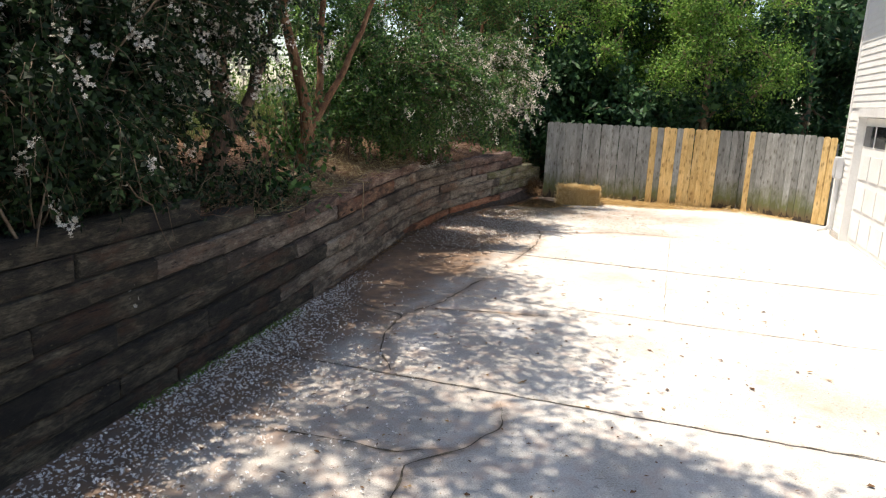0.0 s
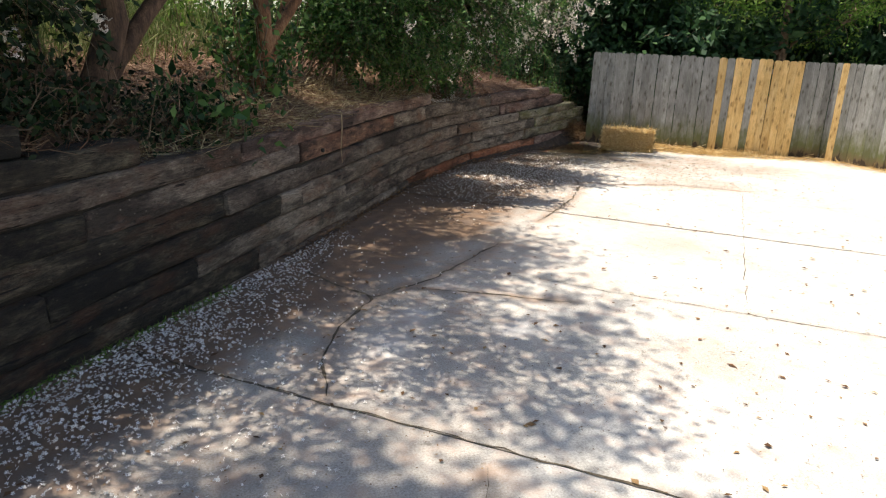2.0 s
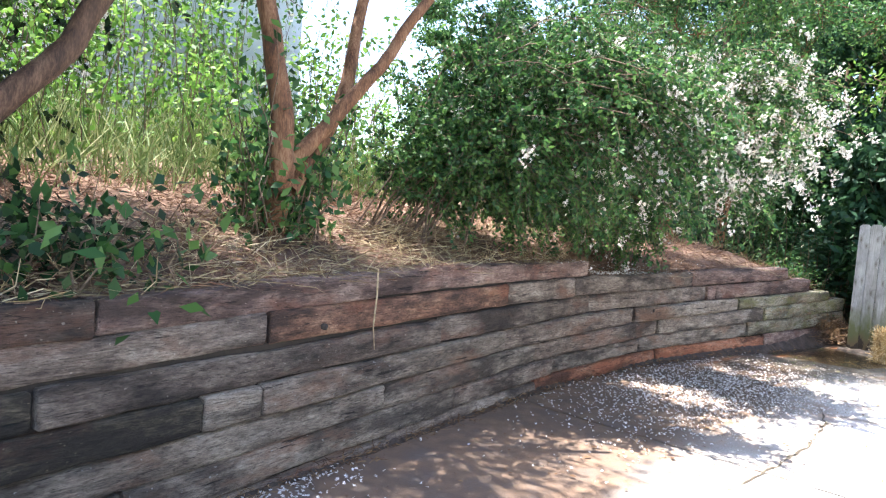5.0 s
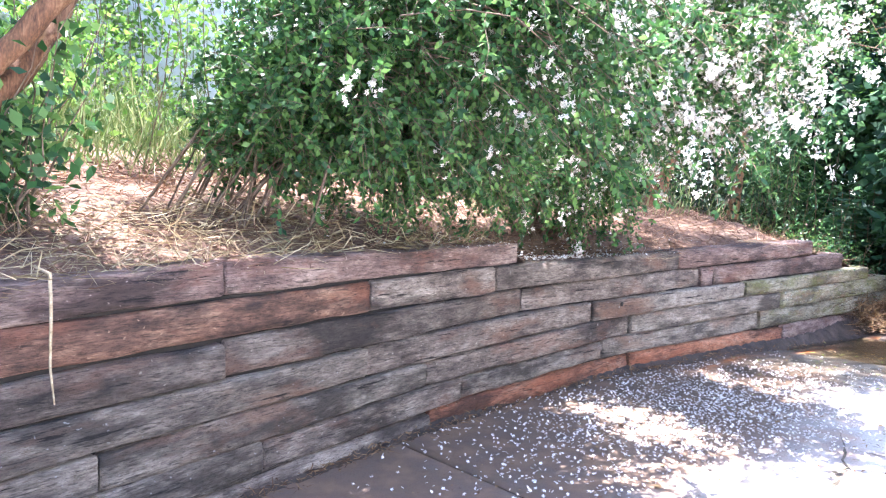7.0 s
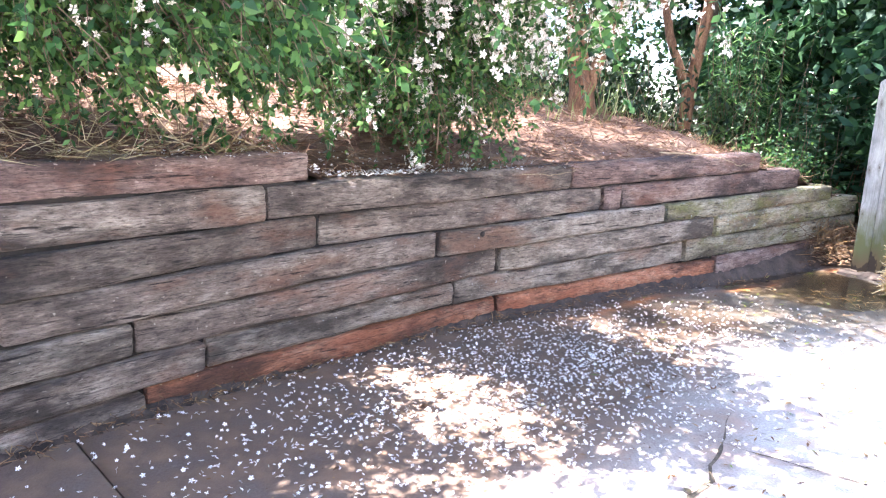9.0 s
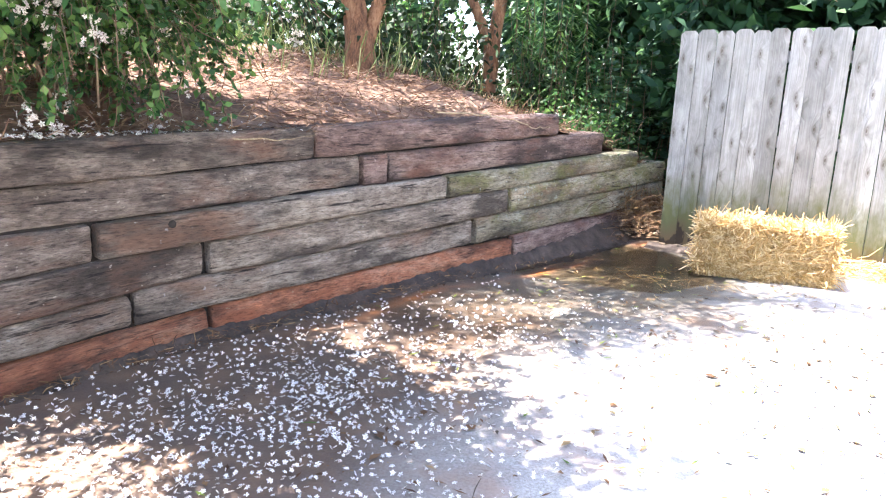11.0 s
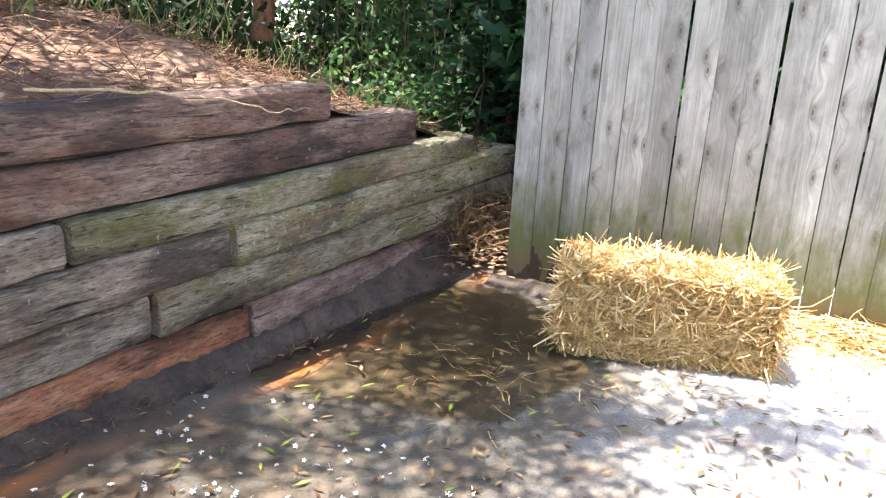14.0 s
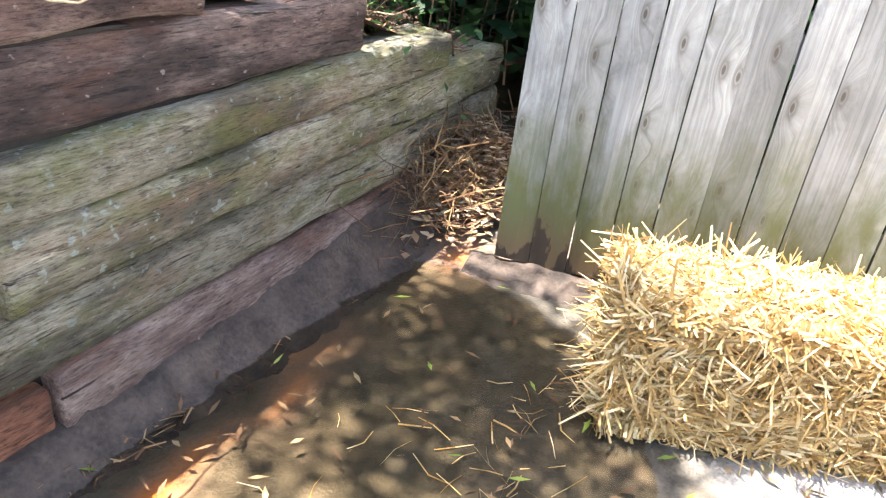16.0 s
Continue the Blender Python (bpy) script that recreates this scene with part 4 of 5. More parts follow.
BL, BD, BH = 0.93, 0.42, 0.41
bale = tagged(base("straw_bale", (6.15, 8.75, floor_z(6.0, 8.8) - 0.002), -33.0), "loose golden straw bale standing against the fence", "straw bale")
bm = bmesh.new()
bmesh.ops.create_cube(bm, size=1, matrix=Matrix.Translation((0, 0, BH / 2)) @ Matrix.Diagonal((BL - 0.06, BD - 0.06, BH - 0.03, 1)))
bmesh.ops.subdivide_edges(bm, edges=bm.edges[:], cuts=14, use_grid_fill=True)
for v in bm.verts:
    q = Vector((v.co.x / (BL / 2), v.co.y / (BD / 2), (v.co.z - BH / 2) / (BH / 2)))
    k = (abs(q.x) ** 5 + abs(q.y) ** 5 + abs(q.z) ** 5) ** (1 / 5)
    f = 0.94 / max(k, 0.01) if k > 0.94 else 1
    v.co = Vector((v.co.x * f, v.co.y * f, (v.co.z - BH / 2) * f + BH / 2))
    if v.co.z > 0.02:
        v.co += Vector((noise.noise(v.co * 9), noise.noise(v.co * 9 + Vector((5, 0, 0))), noise.noise(v.co * 9 + Vector((0, 7, 0))))) * 0.03
for f in bm.faces:
    f.smooth = True
part("packed_straw", bm, M_STRAW_CORE, bale)
n = 16000
sidepick = rng.choice(6, n, p=(0.30, 0.10, 0.30, 0.13, 0.13, 0.04))
uvw = rng.uniform(-1, 1, (n, 3))
nor = np.zeros((n, 3))
for k, (ax, sg) in enumerate(((1, -1), (1, 1), (2, 1), (0, -1), (0, 1), (2, -1))):
    m = sidepick == k
    uvw[m, ax] = sg
    nor[m, ax] = sg
pts = uvw * np.array((BL / 2, BD / 2, BH / 2)) * 0.955 + np.array((0, 0, BH / 2))
pts += rng.normal(0, 0.008, (n, 3))
pts[:, 2] = np.clip(pts[:, 2], 0.012, None)
swirl = np.array([noise.noise_vector(Vector(p) * 5.0) for p in pts]) * 1.6
ways = rng.normal(0, 0.7, (n, 3)) * np.array((1.1, 0.8, 0.7)) + swirl
ways -= nor * (ways * nor).sum(1, keepdims=True) * 0.8
ways += nor * (rng.uniform(-0.15, 0.2, (n, 1)) + (rng.random((n, 1)) < 0.08) * 0.6)
half = n // 2
q = np.concatenate([straw_blades((pts - unit(ways) * 0.05)[:half], ways[:half], 0.09, 0.0055, rng), straw_blades((pts - unit(ways) * 0.07)[half:], ways[half:], 0.15, 0.0075, rng)])
q[..., 2] = np.maximum(q[..., 2], 0.004)
child("loose_straw", fast_mesh("loose_straw", q, 4, M_STRAW), bale, "bright loose straws")


def litter(name, count, place, length, width, material, label, category, lift=0.006, seed=1, curl=0.2, steep=0.12):
    r = np.random.default_rng(seed)
    pts = np.array([place(r) for _ in range(count)])
    pts[:, 2] += lift * r.uniform(0.3, 2.5, count)
    w = r.normal(0, 1, (count, 3)) * np.array((1, 1, steep))
    qd = straw_blades(pts, w, length, width, r, curl)
    zmin = np.repeat(np.tile(pts[:, 2] - lift * 0.2, 2)[:, None], 4, 1)
    qd[..., 2] = np.maximum(qd[..., 2], zmin)
    ob = new(name, fast_mesh(name, qd, 4, material))
    return tagged(ob, label, category, kind="stuff")


def straw_place(r):
    s = r.uniform(0.2, 6.0) if r.random() < 0.35 else r.normal(2.3, 0.8)
    s = min(max(s, 0.5), 6.4)
    x, y, an = fence_at(s)
    d = abs(r.normal(0, 0.15)) + 0.03
    n = radians(an)
    x, y = x + math.sin(n) * d, y - math.cos(n) * d
    return x, y, floor_z(x, y) + max(0, 0.13 - d * 0.4) * r.random() * (1 if 1.2 < s < 3.4 else 0.4)


litter("straw_litter", 4600, straw_place, 0.15, 0.006, M_STRAW, "golden straw scattered along the foot of the fence", "straw", seed=11)


def round_bale(r):
    an, rad = r.uniform(0, 6.28), abs(r.normal(0, 0.3))
    x, y = 6.0 + (0.55 + rad) * math.cos(an), 8.68 + (0.3 + rad * 0.7) * math.sin(an)
    return x, y, floor_z(x, y)


litter("straw_wisps", 260, round_bale, 0.10, 0.004, M_STRAW, "loose straw wisps fallen round the bale", "straw", seed=12)

# ---- petals and leaves on the drive ----
def petals(name, count, place, seed, label, size=0.0115):
    r = np.random.default_rng(seed)
    pts = np.array([place(r) for _ in range(count)])
    pts[:, 2] += r.uniform(0.007, 0.013, count)
    ways = np.tile(np.array((0, 0, 1.0)), (count, 1)) + r.normal(0, 0.6, (count, 3))
    q = flower_quads(pts, ways, size, r)
    five = q.reshape(5, count, 4, 3)
    keep = r.random((5, count)) < 0.92
    q = five[keep]
    q[..., 2] = np.maximum(q[..., 2], q[:, :1, 2] - 0.004)
    tagged(new(name, fast_mesh(name, q, 4, M_PETAL)), label, "petals", kind="stuff")


def near_petals(r):
    s = r.uniform(1.5, 10.2)
    while r.random() < (s - 7.0) / 3.2:
        s = r.uniform(1.5, 10.2)
    d = abs(r.normal(0, 0.62)) * float(np.interp(s, (1.5, 5, 7, 9), (1.4, 1.0, 0.75, 0.25))) + 0.03
    if r.random() < 0.16:
        d = r.uniform(0.05, 1.9)
    x, y = face(s, -d)
    return x, y, floor_z(x, y)


def far_petals(r):
    while True:
        s, d = r.normal(14.3, 1.25), abs(r.normal(0.95, 0.52)) + 0.03
        if 10.5 < s < 17.2 and d < 2.6 - abs(s - 14) * 0.25:
            x, y = face(s, -d)
            return x, y, floor_z(x, y)


petals("fallen_petals", 9000, near_petals, 21, "white fallen petals drifted along the foot of the wall")
petals("fallen_petals", 5200, far_petals, 22, "white fallen petals scattered on the wet concrete", 0.0105)
petals("fallen_petals", 700, lambda r: (lambda s, d: (*face(s, d), max(1.0, bank_z(s, d)) + 0.02))(r.normal(13.8, 0.9), abs(r.normal(0.1, 0.25)) + 0.03), 23, "white petals fallen on the soil above the wall", 0.011)


def on_drive(r):
    a, b = r.uniform(-3.0, 9.0), r.uniform(-2.6, 2.5)
    x, y = a * V[0] + b * U[0], a * V[1] + b * U[1]
    return x, y, floor_z(x, y)


def corner_drive(r):
    while True:
        a, b = r.normal(9.0, 1.3), r.normal(-1.2, 1.1)
        x, y = a * V[0] + b * U[0], a * V[1] + b * U[1]
        d, s = off_wall(x, y)
        side = (x - 5.81) * 0.66 + (y - 9.78) * 0.75
        if side < -0.05 and (x - face(s)[0]) * 0.66 - (y - face(s)[1]) * 0.75 > 0.04:
            return x, y, max(floor_z(x, y), -0.012)


def leaf_litter(name, count, place, length, width, material, seed, label):
    r = np.random.default_rng(seed)
    pts = np.array([place(r) for _ in range(count)])
    pts[:, 2] += r.uniform(0.008, 0.012, count)
    w = r.normal(0, 1, (count, 3)) * np.array((1, 1, 0.1))
    q = leaf_quads(pts, w, length, width, r, 1.0)
    q[..., 2] = np.maximum(q[..., 2], pts[:, None, 2] - 0.003)
    tagged(new(name, fast_mesh(name, q, 4, material)), label, "leaves", kind="stuff")


leaf_litter("fallen_leaves", 520, on_drive, 0.035, 0.02, M_DRY, 31, "small dry brown leaves scattered on the concrete")
leaf_litter("fallen_leaves", 120, on_drive, 0.06, 0.035, M_DRY, 35, "larger curled brown leaves lying on the concrete")
leaf_litter("grit", 4200, on_drive, 0.012, 0.008, M_DRY, 34, "tiny dark bits of leaf and grit on the concrete")
leaf_litter("fallen_leaves", 750, corner_drive, 0.055, 0.012, M_DRY, 32, "narrow brown leaves on the concrete near the fence")
def fence_drive(r):
    a, b = r.normal(8.9, 1.1), r.normal(0.2, 0.9)
    x, y = a * V[0] + b * U[0], a * V[1] + b * U[1]
    return x, y, floor_z(x, y)


leaf_litter("fallen_leaves", 700, fence_drive, 0.055, 0.012, M_CURLED, 36, "dark curled narrow leaves on the sunny concrete")
leaf_litter("fallen_leaves", 110, fence_drive, 0.05, 0.028, M_CURLED, 37, "small dark dead leaves on the sunny concrete")
leaf_litter("fallen_leaves", 130, corner_drive, 0.06, 0.012, M_GREENFALL, 33, "narrow green and yellow fallen leaves near the puddle")

# ---- on the bank: pine straw, twigs ----
def on_bank(s0, s1, d0, d1):
    def place(r):
        s, d = r.uniform(s0, s1), r.uniform(d0, d1)
        x, y = face(s, d)
        return x, y, bank_z(s, d)
    return place


litter("pine_straw", 22000, on_bank(6.5, 20, 0.06, 2.6), 0.16, 0.004, M_NEEDLE, "brown pine straw covering the soil bank", "pine straw", 0.02, 41, 0.3, 0.35)
litter("dry_grass", 3400, on_bank(7.5, 13.2, 0.05, 1.1), 0.22, 0.0045, M_DRYGRASS, "pale dry grass lying along the top of the wall", "grass", 0.03, 42, 0.5, 0.4)
leaf_litter("dry_leaves", 2500, on_bank(6.5, 19.5, 0.1, 3.0), 0.06, 0.035, M_DRY, 43, "dead brown leaves lying on the soil bank")


def tall_grass(name, count, s0, s1, d0, d1, h, seed, material, label):
    r = np.random.default_rng(seed)
    pts = np.array([on_bank(s0, s1, d0, d1)(r) for _ in range(count)])
    w = r.normal(0, 0.35, (count, 3)) + np.array((0, 0, 1.0))
    q = straw_blades(pts, w, h, 0.009, r, 0.35)
    tagged(new(name, fast_mesh(name, q, 4, material)), label, "grass", kind="stuff")


tall_grass("tall_grass", 7000, 3, 13, 2.0, 5.5, 0.55, 51, M_GRASSBLADE, "tall pale green grass on the bank")
tall_grass("low_weeds", 700, 14, 19.5, 1.2, 3.5, 0.3, 52, M_GRASSBLADE, "low green weeds on the bank")


# ---- shrubs ----
def arching_shrub(name, foot, targets, reach, stems, twigs, leaves, seed, label, bloom, leafmat, size=0.032):
    """A fountain-shaped shrub: long arching stems, drooping twigs, small leaves, white flowers at the twig ends."""
    r = np.random.default_rng(seed)
    sh = tagged(base(name, foot), label, "shrub")
    paths, lp, lw, fp, fw = [], [], [], [], []
    targets = np.array(targets, float) - np.array(foot)
    for k in range(stems):
        c = targets[r.integers(len(targets))] + r.normal(0, 1, 3) * reach
        a = np.array((r.normal(0, 0.22), r.normal(0, 0.22), -0.05))
        p = bend(a, c, r.uniform(0.25, 0.7) + 0.12 * np.linalg.norm(c[:2]), 9, r, 0.025)
        rad = np.linspace(r.uniform(0.005, 0.012), 0.002, 9)
        paths.append(list(zip(p, rad))[0 if k % 8 == 0 else 4:])
        for j in range(twigs):
            t = r.uniform(0.16, 1.0)
            i = min(7, int(t * 8))
            o = p[i] + (p[i + 1] - p[i]) * (t * 8 - i)
            way = unit(p[i + 1] - p[i]) + r.normal(0, 0.8, 3)
            way[2] -= 0.25
            ln = r.uniform(0.15, 0.42)
            tw = bend(o, o + unit(way) * ln + np.array((0, 0, -ln * r.uniform(0.1, 0.6))), 0.05, 4, r, 0.01)
            q = tw[-1] + np.array(foot)
            if q[2] < 1.36:
                into = face(off_wall(q[0], q[1])[1], 1.0) - face(off_wall(q[0], q[1])[1])
                if np.dot(q[:2] - face(off_wall(q[0], q[1])[1]), into) < 0.05:
                    continue
            paths.append(list(zip(tw, (0.0028, 0.0022, 0.0016, 0.001))))
            q = r.uniform(0.05, 1.0, leaves)
            seg = np.minimum(2, (q * 3).astype(int))
            pos = tw[seg] + (tw[seg + 1] - tw[seg]) * (q * 3 - seg)[:, None]
            lp.append(pos)
            lw.append(r.normal(0, 0.75, (leaves, 3)) + unit(way) * 0.5 + np.array((0, 0, -0.35)))
            sunny = bloom * (1.0 if o[2] > 0.95 else 0.1) * np.clip(-0.1 + 1.3 * t, 0, 1)
            if r.random() < sunny:
                m = r.integers(10, 24)
                hang = r.uniform(0, 1, (m, 1)) * np.array((0, 0, -0.09)) + unit(tw[-1] - tw[-2]) * r.uniform(-0.05, 0.05, (m, 1))
                fp.append(tw[-1] + hang + r.normal(0, 0.022, (m, 3)))
                fw.append(r.normal(0, 0.6, (m, 3)) + np.array((0.25, -0.35, -0.25)))
    tagged(child("stemwork", tubes("stemwork", paths, M_TWIG, 4), sh, "thin brown arching stems"), kind="stuff")
    child("foliage", fast_mesh("foliage", leaf_quads(np.concatenate(lp), np.concatenate(lw), size, size * 0.55, r), 4, leafmat), sh)
    if fp:
        child("bloom", fast_mesh("bloom", flower_quads(np.concatenate(fp), np.concatenate(fw), 0.0165, r), 4, M_FLOWER), sh, "clusters of small white flowers")
    return sh


def at_bank(s, d, z=0.0):
    x, y = face(s, d)
    return (float(x), float(y), bank_z(s, d) + z)


arching_shrub("flowering_shrub", at_bank(11.5, 0.95), ((0.4, 5.7, 2.0), (0.7, 5.2, 1.75), (1.0, 5.1, 2.3), (0.3, 6.2, 2.8), (1.3, 5.4, 2.7), (1.8, 5.1, 2.2), (1.7, 4.9, 1.85), (0.1, 6.4, 2.5), (1.6, 6.1, 2.9), (0.6, 7.0, 3.2), (1.0, 5.7, 1.7), (1.4, 6.1, 1.7), (1.3, 6.3, 2.1), (0.85, 6.1, 1.6), (1.25, 6.6, 1.5), (0.6, 5.9, 1.6), (1.0, 6.5, 1.9)), 0.22, 240, 20, 24, 61, "large arching green shrub with white flowers overhanging the wall", 0.12, M_LEAF, 0.05)
arching_shrub("flowering_shrub", (1.6, 8.05, bank_z(14.3, 0.9)), ((3.0, 6.0, 2.5), (2.6, 6.0, 2.1), (3.2, 6.6, 2.7), (3.1, 6.5, 2.3), (2.9, 6.2, 2.9), (2.3, 5.9, 2.6), (2.7, 6.6, 3.1), (2.0, 7.0, 3.0), (2.9, 6.9, 2.5), (2.1, 6.9, 2.2), (2.2, 7.6, 1.8), (1.5, 8.0, 2.6), (1.3, 7.6, 2.0), (1.9, 8.2, 2.2), (1.7, 7.3, 1.5), (1.7, 7.0, 1.55), (2.1, 7.6, 1.45), (1.5, 7.3, 1.9), (1.2, 7.3, 1.6), (1.0, 7.2, 1.9), (2.3, 8.3, 1.8), (2.6, 8.3, 2.2)), 0.24, 270, 19, 24, 62, "arching shrub thick with white flower clusters in the sun", 0.85, M_LEAF, 0.048)
# the next three shrubs carry their shade in the leaf colour
arching_shrub("flowering_shrub", at_bank(5.3, 0.5), ((-4.0, 0.9, 2.3), (-3.6, 0.6, 1.8), (-3.3, 1.0, 2.5), (-3.0, 0.9, 1.6), (-3.8, 0.0, 1.7), (-3.9, 0.4, 2.9), (-3.3, 1.8, 2.9), (-2.8, 1.9, 2.6), (-2.6, 1.3, 2.2), (-4.6, -0.3, 2.2), (-4.5, -0.9, 1.8), (-3.6, 0.3, 1.4), (-3.0, 1.5, 2.0), (-3.0, 1.7, 2.7), (-2.7, 2.3, 2.9), (-3.0, 2.6, 3.1), (-2.2, 2.7, 3.0), (-2.4, 1.6, 2.7), (-3.5, 1.2, 2.9), (-2.2, 3.1, 2.85), (-2.1, 3.4, 3.0), (-2.5, 2.9, 2.7)), 0.28, 340, 19, 24, 63, "shrub with shade-darkened leaves and scattered white flowers hanging over the wall", 0.45, M_LEAF_SHADED, 0.055)
arching_shrub("flowering_shrub", at_bank(2.8, 0.6), ((-5.6, -0.9, 2.4), (-5.0, -1.4, 1.8), (-5.2, -1.9, 2.2), (-4.6, -1.4, 1.6), (-5.8, -2.0, 2.9), (-5.9, -2.6, 2.1), (-5.0, -0.6, 2.8)), 0.35, 120, 16, 22, 64, "flowering shrub with shade-darkened leaves on the bank above the wall", 0.22, M_LEAF_SHADED, 0.055)
arching_shrub("shrub", at_bank(8.6, 2.2), ((-3.6, 4.0, 2.9), (-3.9, 3.3, 2.6), (-3.4, 3.2, 2.2)), 0.3, 50, 14, 18, 65, "shrub with shade-darkened leaves behind the trees", 0.0, M_LEAF_SHADED, 0.07)


# ---- trees ----
def tree(name, foot, trunks, crown, leaves, size, seed, label, leafmat, barkmat, spread=0.35, droop=0.2, width=0.5):
    """A tree: tapered trunks, limbs that reach into the crown's clumps, and leaves along fine twigs."""
    r = np.random.default_rng(seed)
    tr = tagged(base(name, foot), label, "tree")
    fx = np.array(foot)
    main, ends = [], []
    for path in trunks:
        main.append([(np.array(p[:3]) - fx, p[3]) for p in path])
        ends.append(main[-1])
    child("trunk", tubes("trunk", [smooth_path(p, r) for p in main], barkmat, 10), tr)
    limbs, lp, lw = [], [], []
    per = max(1, leaves // max(1, len(crown) * 12))
    joined = [pt for p in ends for pt in p[-2:]]
    for cx, cy, cz, rad in sorted(crown, key=lambda q: min(np.linalg.norm(np.array(q[:3]) - fx - pt[0]) for p in ends for pt in p[-2:])):
        c = np.array((cx, cy, cz)) - fx
        e = min(joined, key=lambda q: np.linalg.norm(q[0] - c))
        limbs.append(list(zip(bend(e[0], c, 0.08, 6, r, 0.05), np.linspace(max(0.008, e[1] * 0.6), 0.005, 6))))
        joined.append((c, max(0.01, e[1] * 0.6)))
        for k in range(12):
            way = unit(r.normal(0, 1, 3) * np.array((1, 1, 0.75)))
            tip = c + way * rad * r.uniform(0.55, 1.15)
            tw = bend(c, tip, -droop * rad * 0.3, 5, r, 0.04)
            limbs.append(list(zip(tw, np.linspace(0.007, 0.0015, 5))))
            q = r.uniform(0.15, 1.0, per)
            seg = np.minimum(3, (q * 4).astype(int))
            pos = tw[seg] + (tw[seg + 1] - tw[seg]) * (q * 4 - seg)[:, None] + r.normal(0, spread * rad * 0.45, (per, 3))
            lp.append(pos)
            lw.append(r.normal(0, 0.8, (per, 3)) + way * 0.5 + np.array((0, 0, -droop)))
    tagged(child("branchwork", tubes("branchwork", limbs, barkmat, 4), tr), kind="stuff")
    child("crown", fast_mesh("crown", leaf_quads(np.concatenate(lp), np.concatenate(lw), size, size * width, r), 4, leafmat), tr)
    return tr


def smooth_path(path, r):
    """More points along a trunk, with a slight wander."""
    p, w = np.array([q for q, _ in path]), np.array([k for _, k in path])
    t = np.linspace(0, len(p) - 1, (len(p) - 1) * 5 + 1)
    out = np.stack([np.interp(t, np.arange(len(p)), p[:, k]) for k in range(3)], 1)
    out[1:-1] += r.normal(0, 0.006, (len(t) - 2, 3))
    return list(zip(out, np.interp(t, np.arange(len(p)), w)))


def cloud(seed, n, x, y, z, rad):
    r = random.Random(seed)
    return [(r.uniform(*x), r.uniform(*y), r.uniform(*z), r.uniform(*rad)) for _ in range(n)]


# two orange-barked small trees over the wall; the second's colours hold shade
f1 = at_bank(10.1, 0.9, -0.08)
tree("crape_myrtle", f1, (((*f1, 0.095), (-1.15, 4.02, 1.75, 0.08), (-1.2, 4.05, 2.2, 0.07), (-1.45, 4.1, 3.2, 0.055), (-1.6, 4.2, 4.6, 0.035)),
     ((-1.18, 4.05, 1.7, 0.06), (-0.95, 4.2, 2.0, 0.05), (-0.62, 4.4, 2.5, 0.042), (-0.3, 4.6, 3.1, 0.035), (0.2, 4.9, 4.2, 0.025)),
     ((-1.12, 4.1, 1.6, 0.06), (-0.9, 4.5, 2.2, 0.05), (-0.8, 4.8, 3.2, 0.04), (-0.6, 5.1, 4.6, 0.03))),
     cloud(71, 34, (-2.8, 0.5), (3.0, 6.6), (3.6, 6.0), (0.5, 0.8)), 20000, 0.06, 71, "orange-barked multi-stemmed tree growing on the bank", M_LEAF, M_BARK)
f0 = at_bank(7.7, 0.75, -0.08)
tree("crape_myrtle", f0, (((*f0, 0.12), (-2.3, 2.5, 1.9, 0.10), (-2.35, 2.5, 2.6, 0.085), (-2.6, 2.4, 4.0, 0.05)),
     ((f0[0], f0[1], f0[2], 0.08), (-2.32, 2.62, 1.6, 0.07), (-1.95, 3.0, 2.2, 0.06), (-1.65, 3.3, 3.1, 0.045), (-1.4, 3.6, 4.2, 0.03))),
     cloud(72, 30, (-4.2, -0.8), (0.6, 4.2), (3.6, 5.6), (0.5, 0.85)) + cloud(76, 12, (-3.4, -1.5), (1.4, 3.4), (2.9, 3.7), (0.35, 0.5)), 24000, 0.06, 72, "tree with shade-darkened bark and leaves leaning over the retaining wall", M_LEAF_SHADED, M_BARK_SHADED)
f2 = (3.17, 10.3, bank_z(15.9, 1.5) - 0.08)
tree("crape_myrtle", f2, (((*f2, 0.17), (3.12, 10.35, 1.8, 0.115), (3.0, 10.4, 2.6, 0.08), (2.7, 10.5, 4.0, 0.05)),
     ((3.18, 10.3, 1.6, 0.07), (3.4, 10.4, 2.3, 0.06), (3.7, 10.6, 3.6, 0.045))),
     cloud(73, 50, (1.7, 5.3), (7.9, 11.6), (4.0, 6.4), (0.5, 0.8)), 36000, 0.06, 73, "orange-brown trunk of a small tree on the bank", M_LEAF, M_BARK)
f3 = (4.6, 11.9, bank_z(18, 2.0) - 0.08)
tree("crape_myrtle", f3, (((*f3, 0.09), (4.65, 11.9, 1.9, 0.075), (4.8, 11.9, 3.0, 0.06), (5.0, 12.0, 4.2, 0.04)),
     ((4.6, 11.9, 1.7, 0.06), (4.3, 12.0, 2.6, 0.05), (4.0, 12.2, 4.0, 0.035))),
     cloud(74, 16, (3.4, 6.2), (11.0, 13.2), (3.6, 5.4), (0.5, 0.8)), 9000, 0.06, 74, "slim brown tree on the bank behind the wall", M_LEAF, M_BARK)


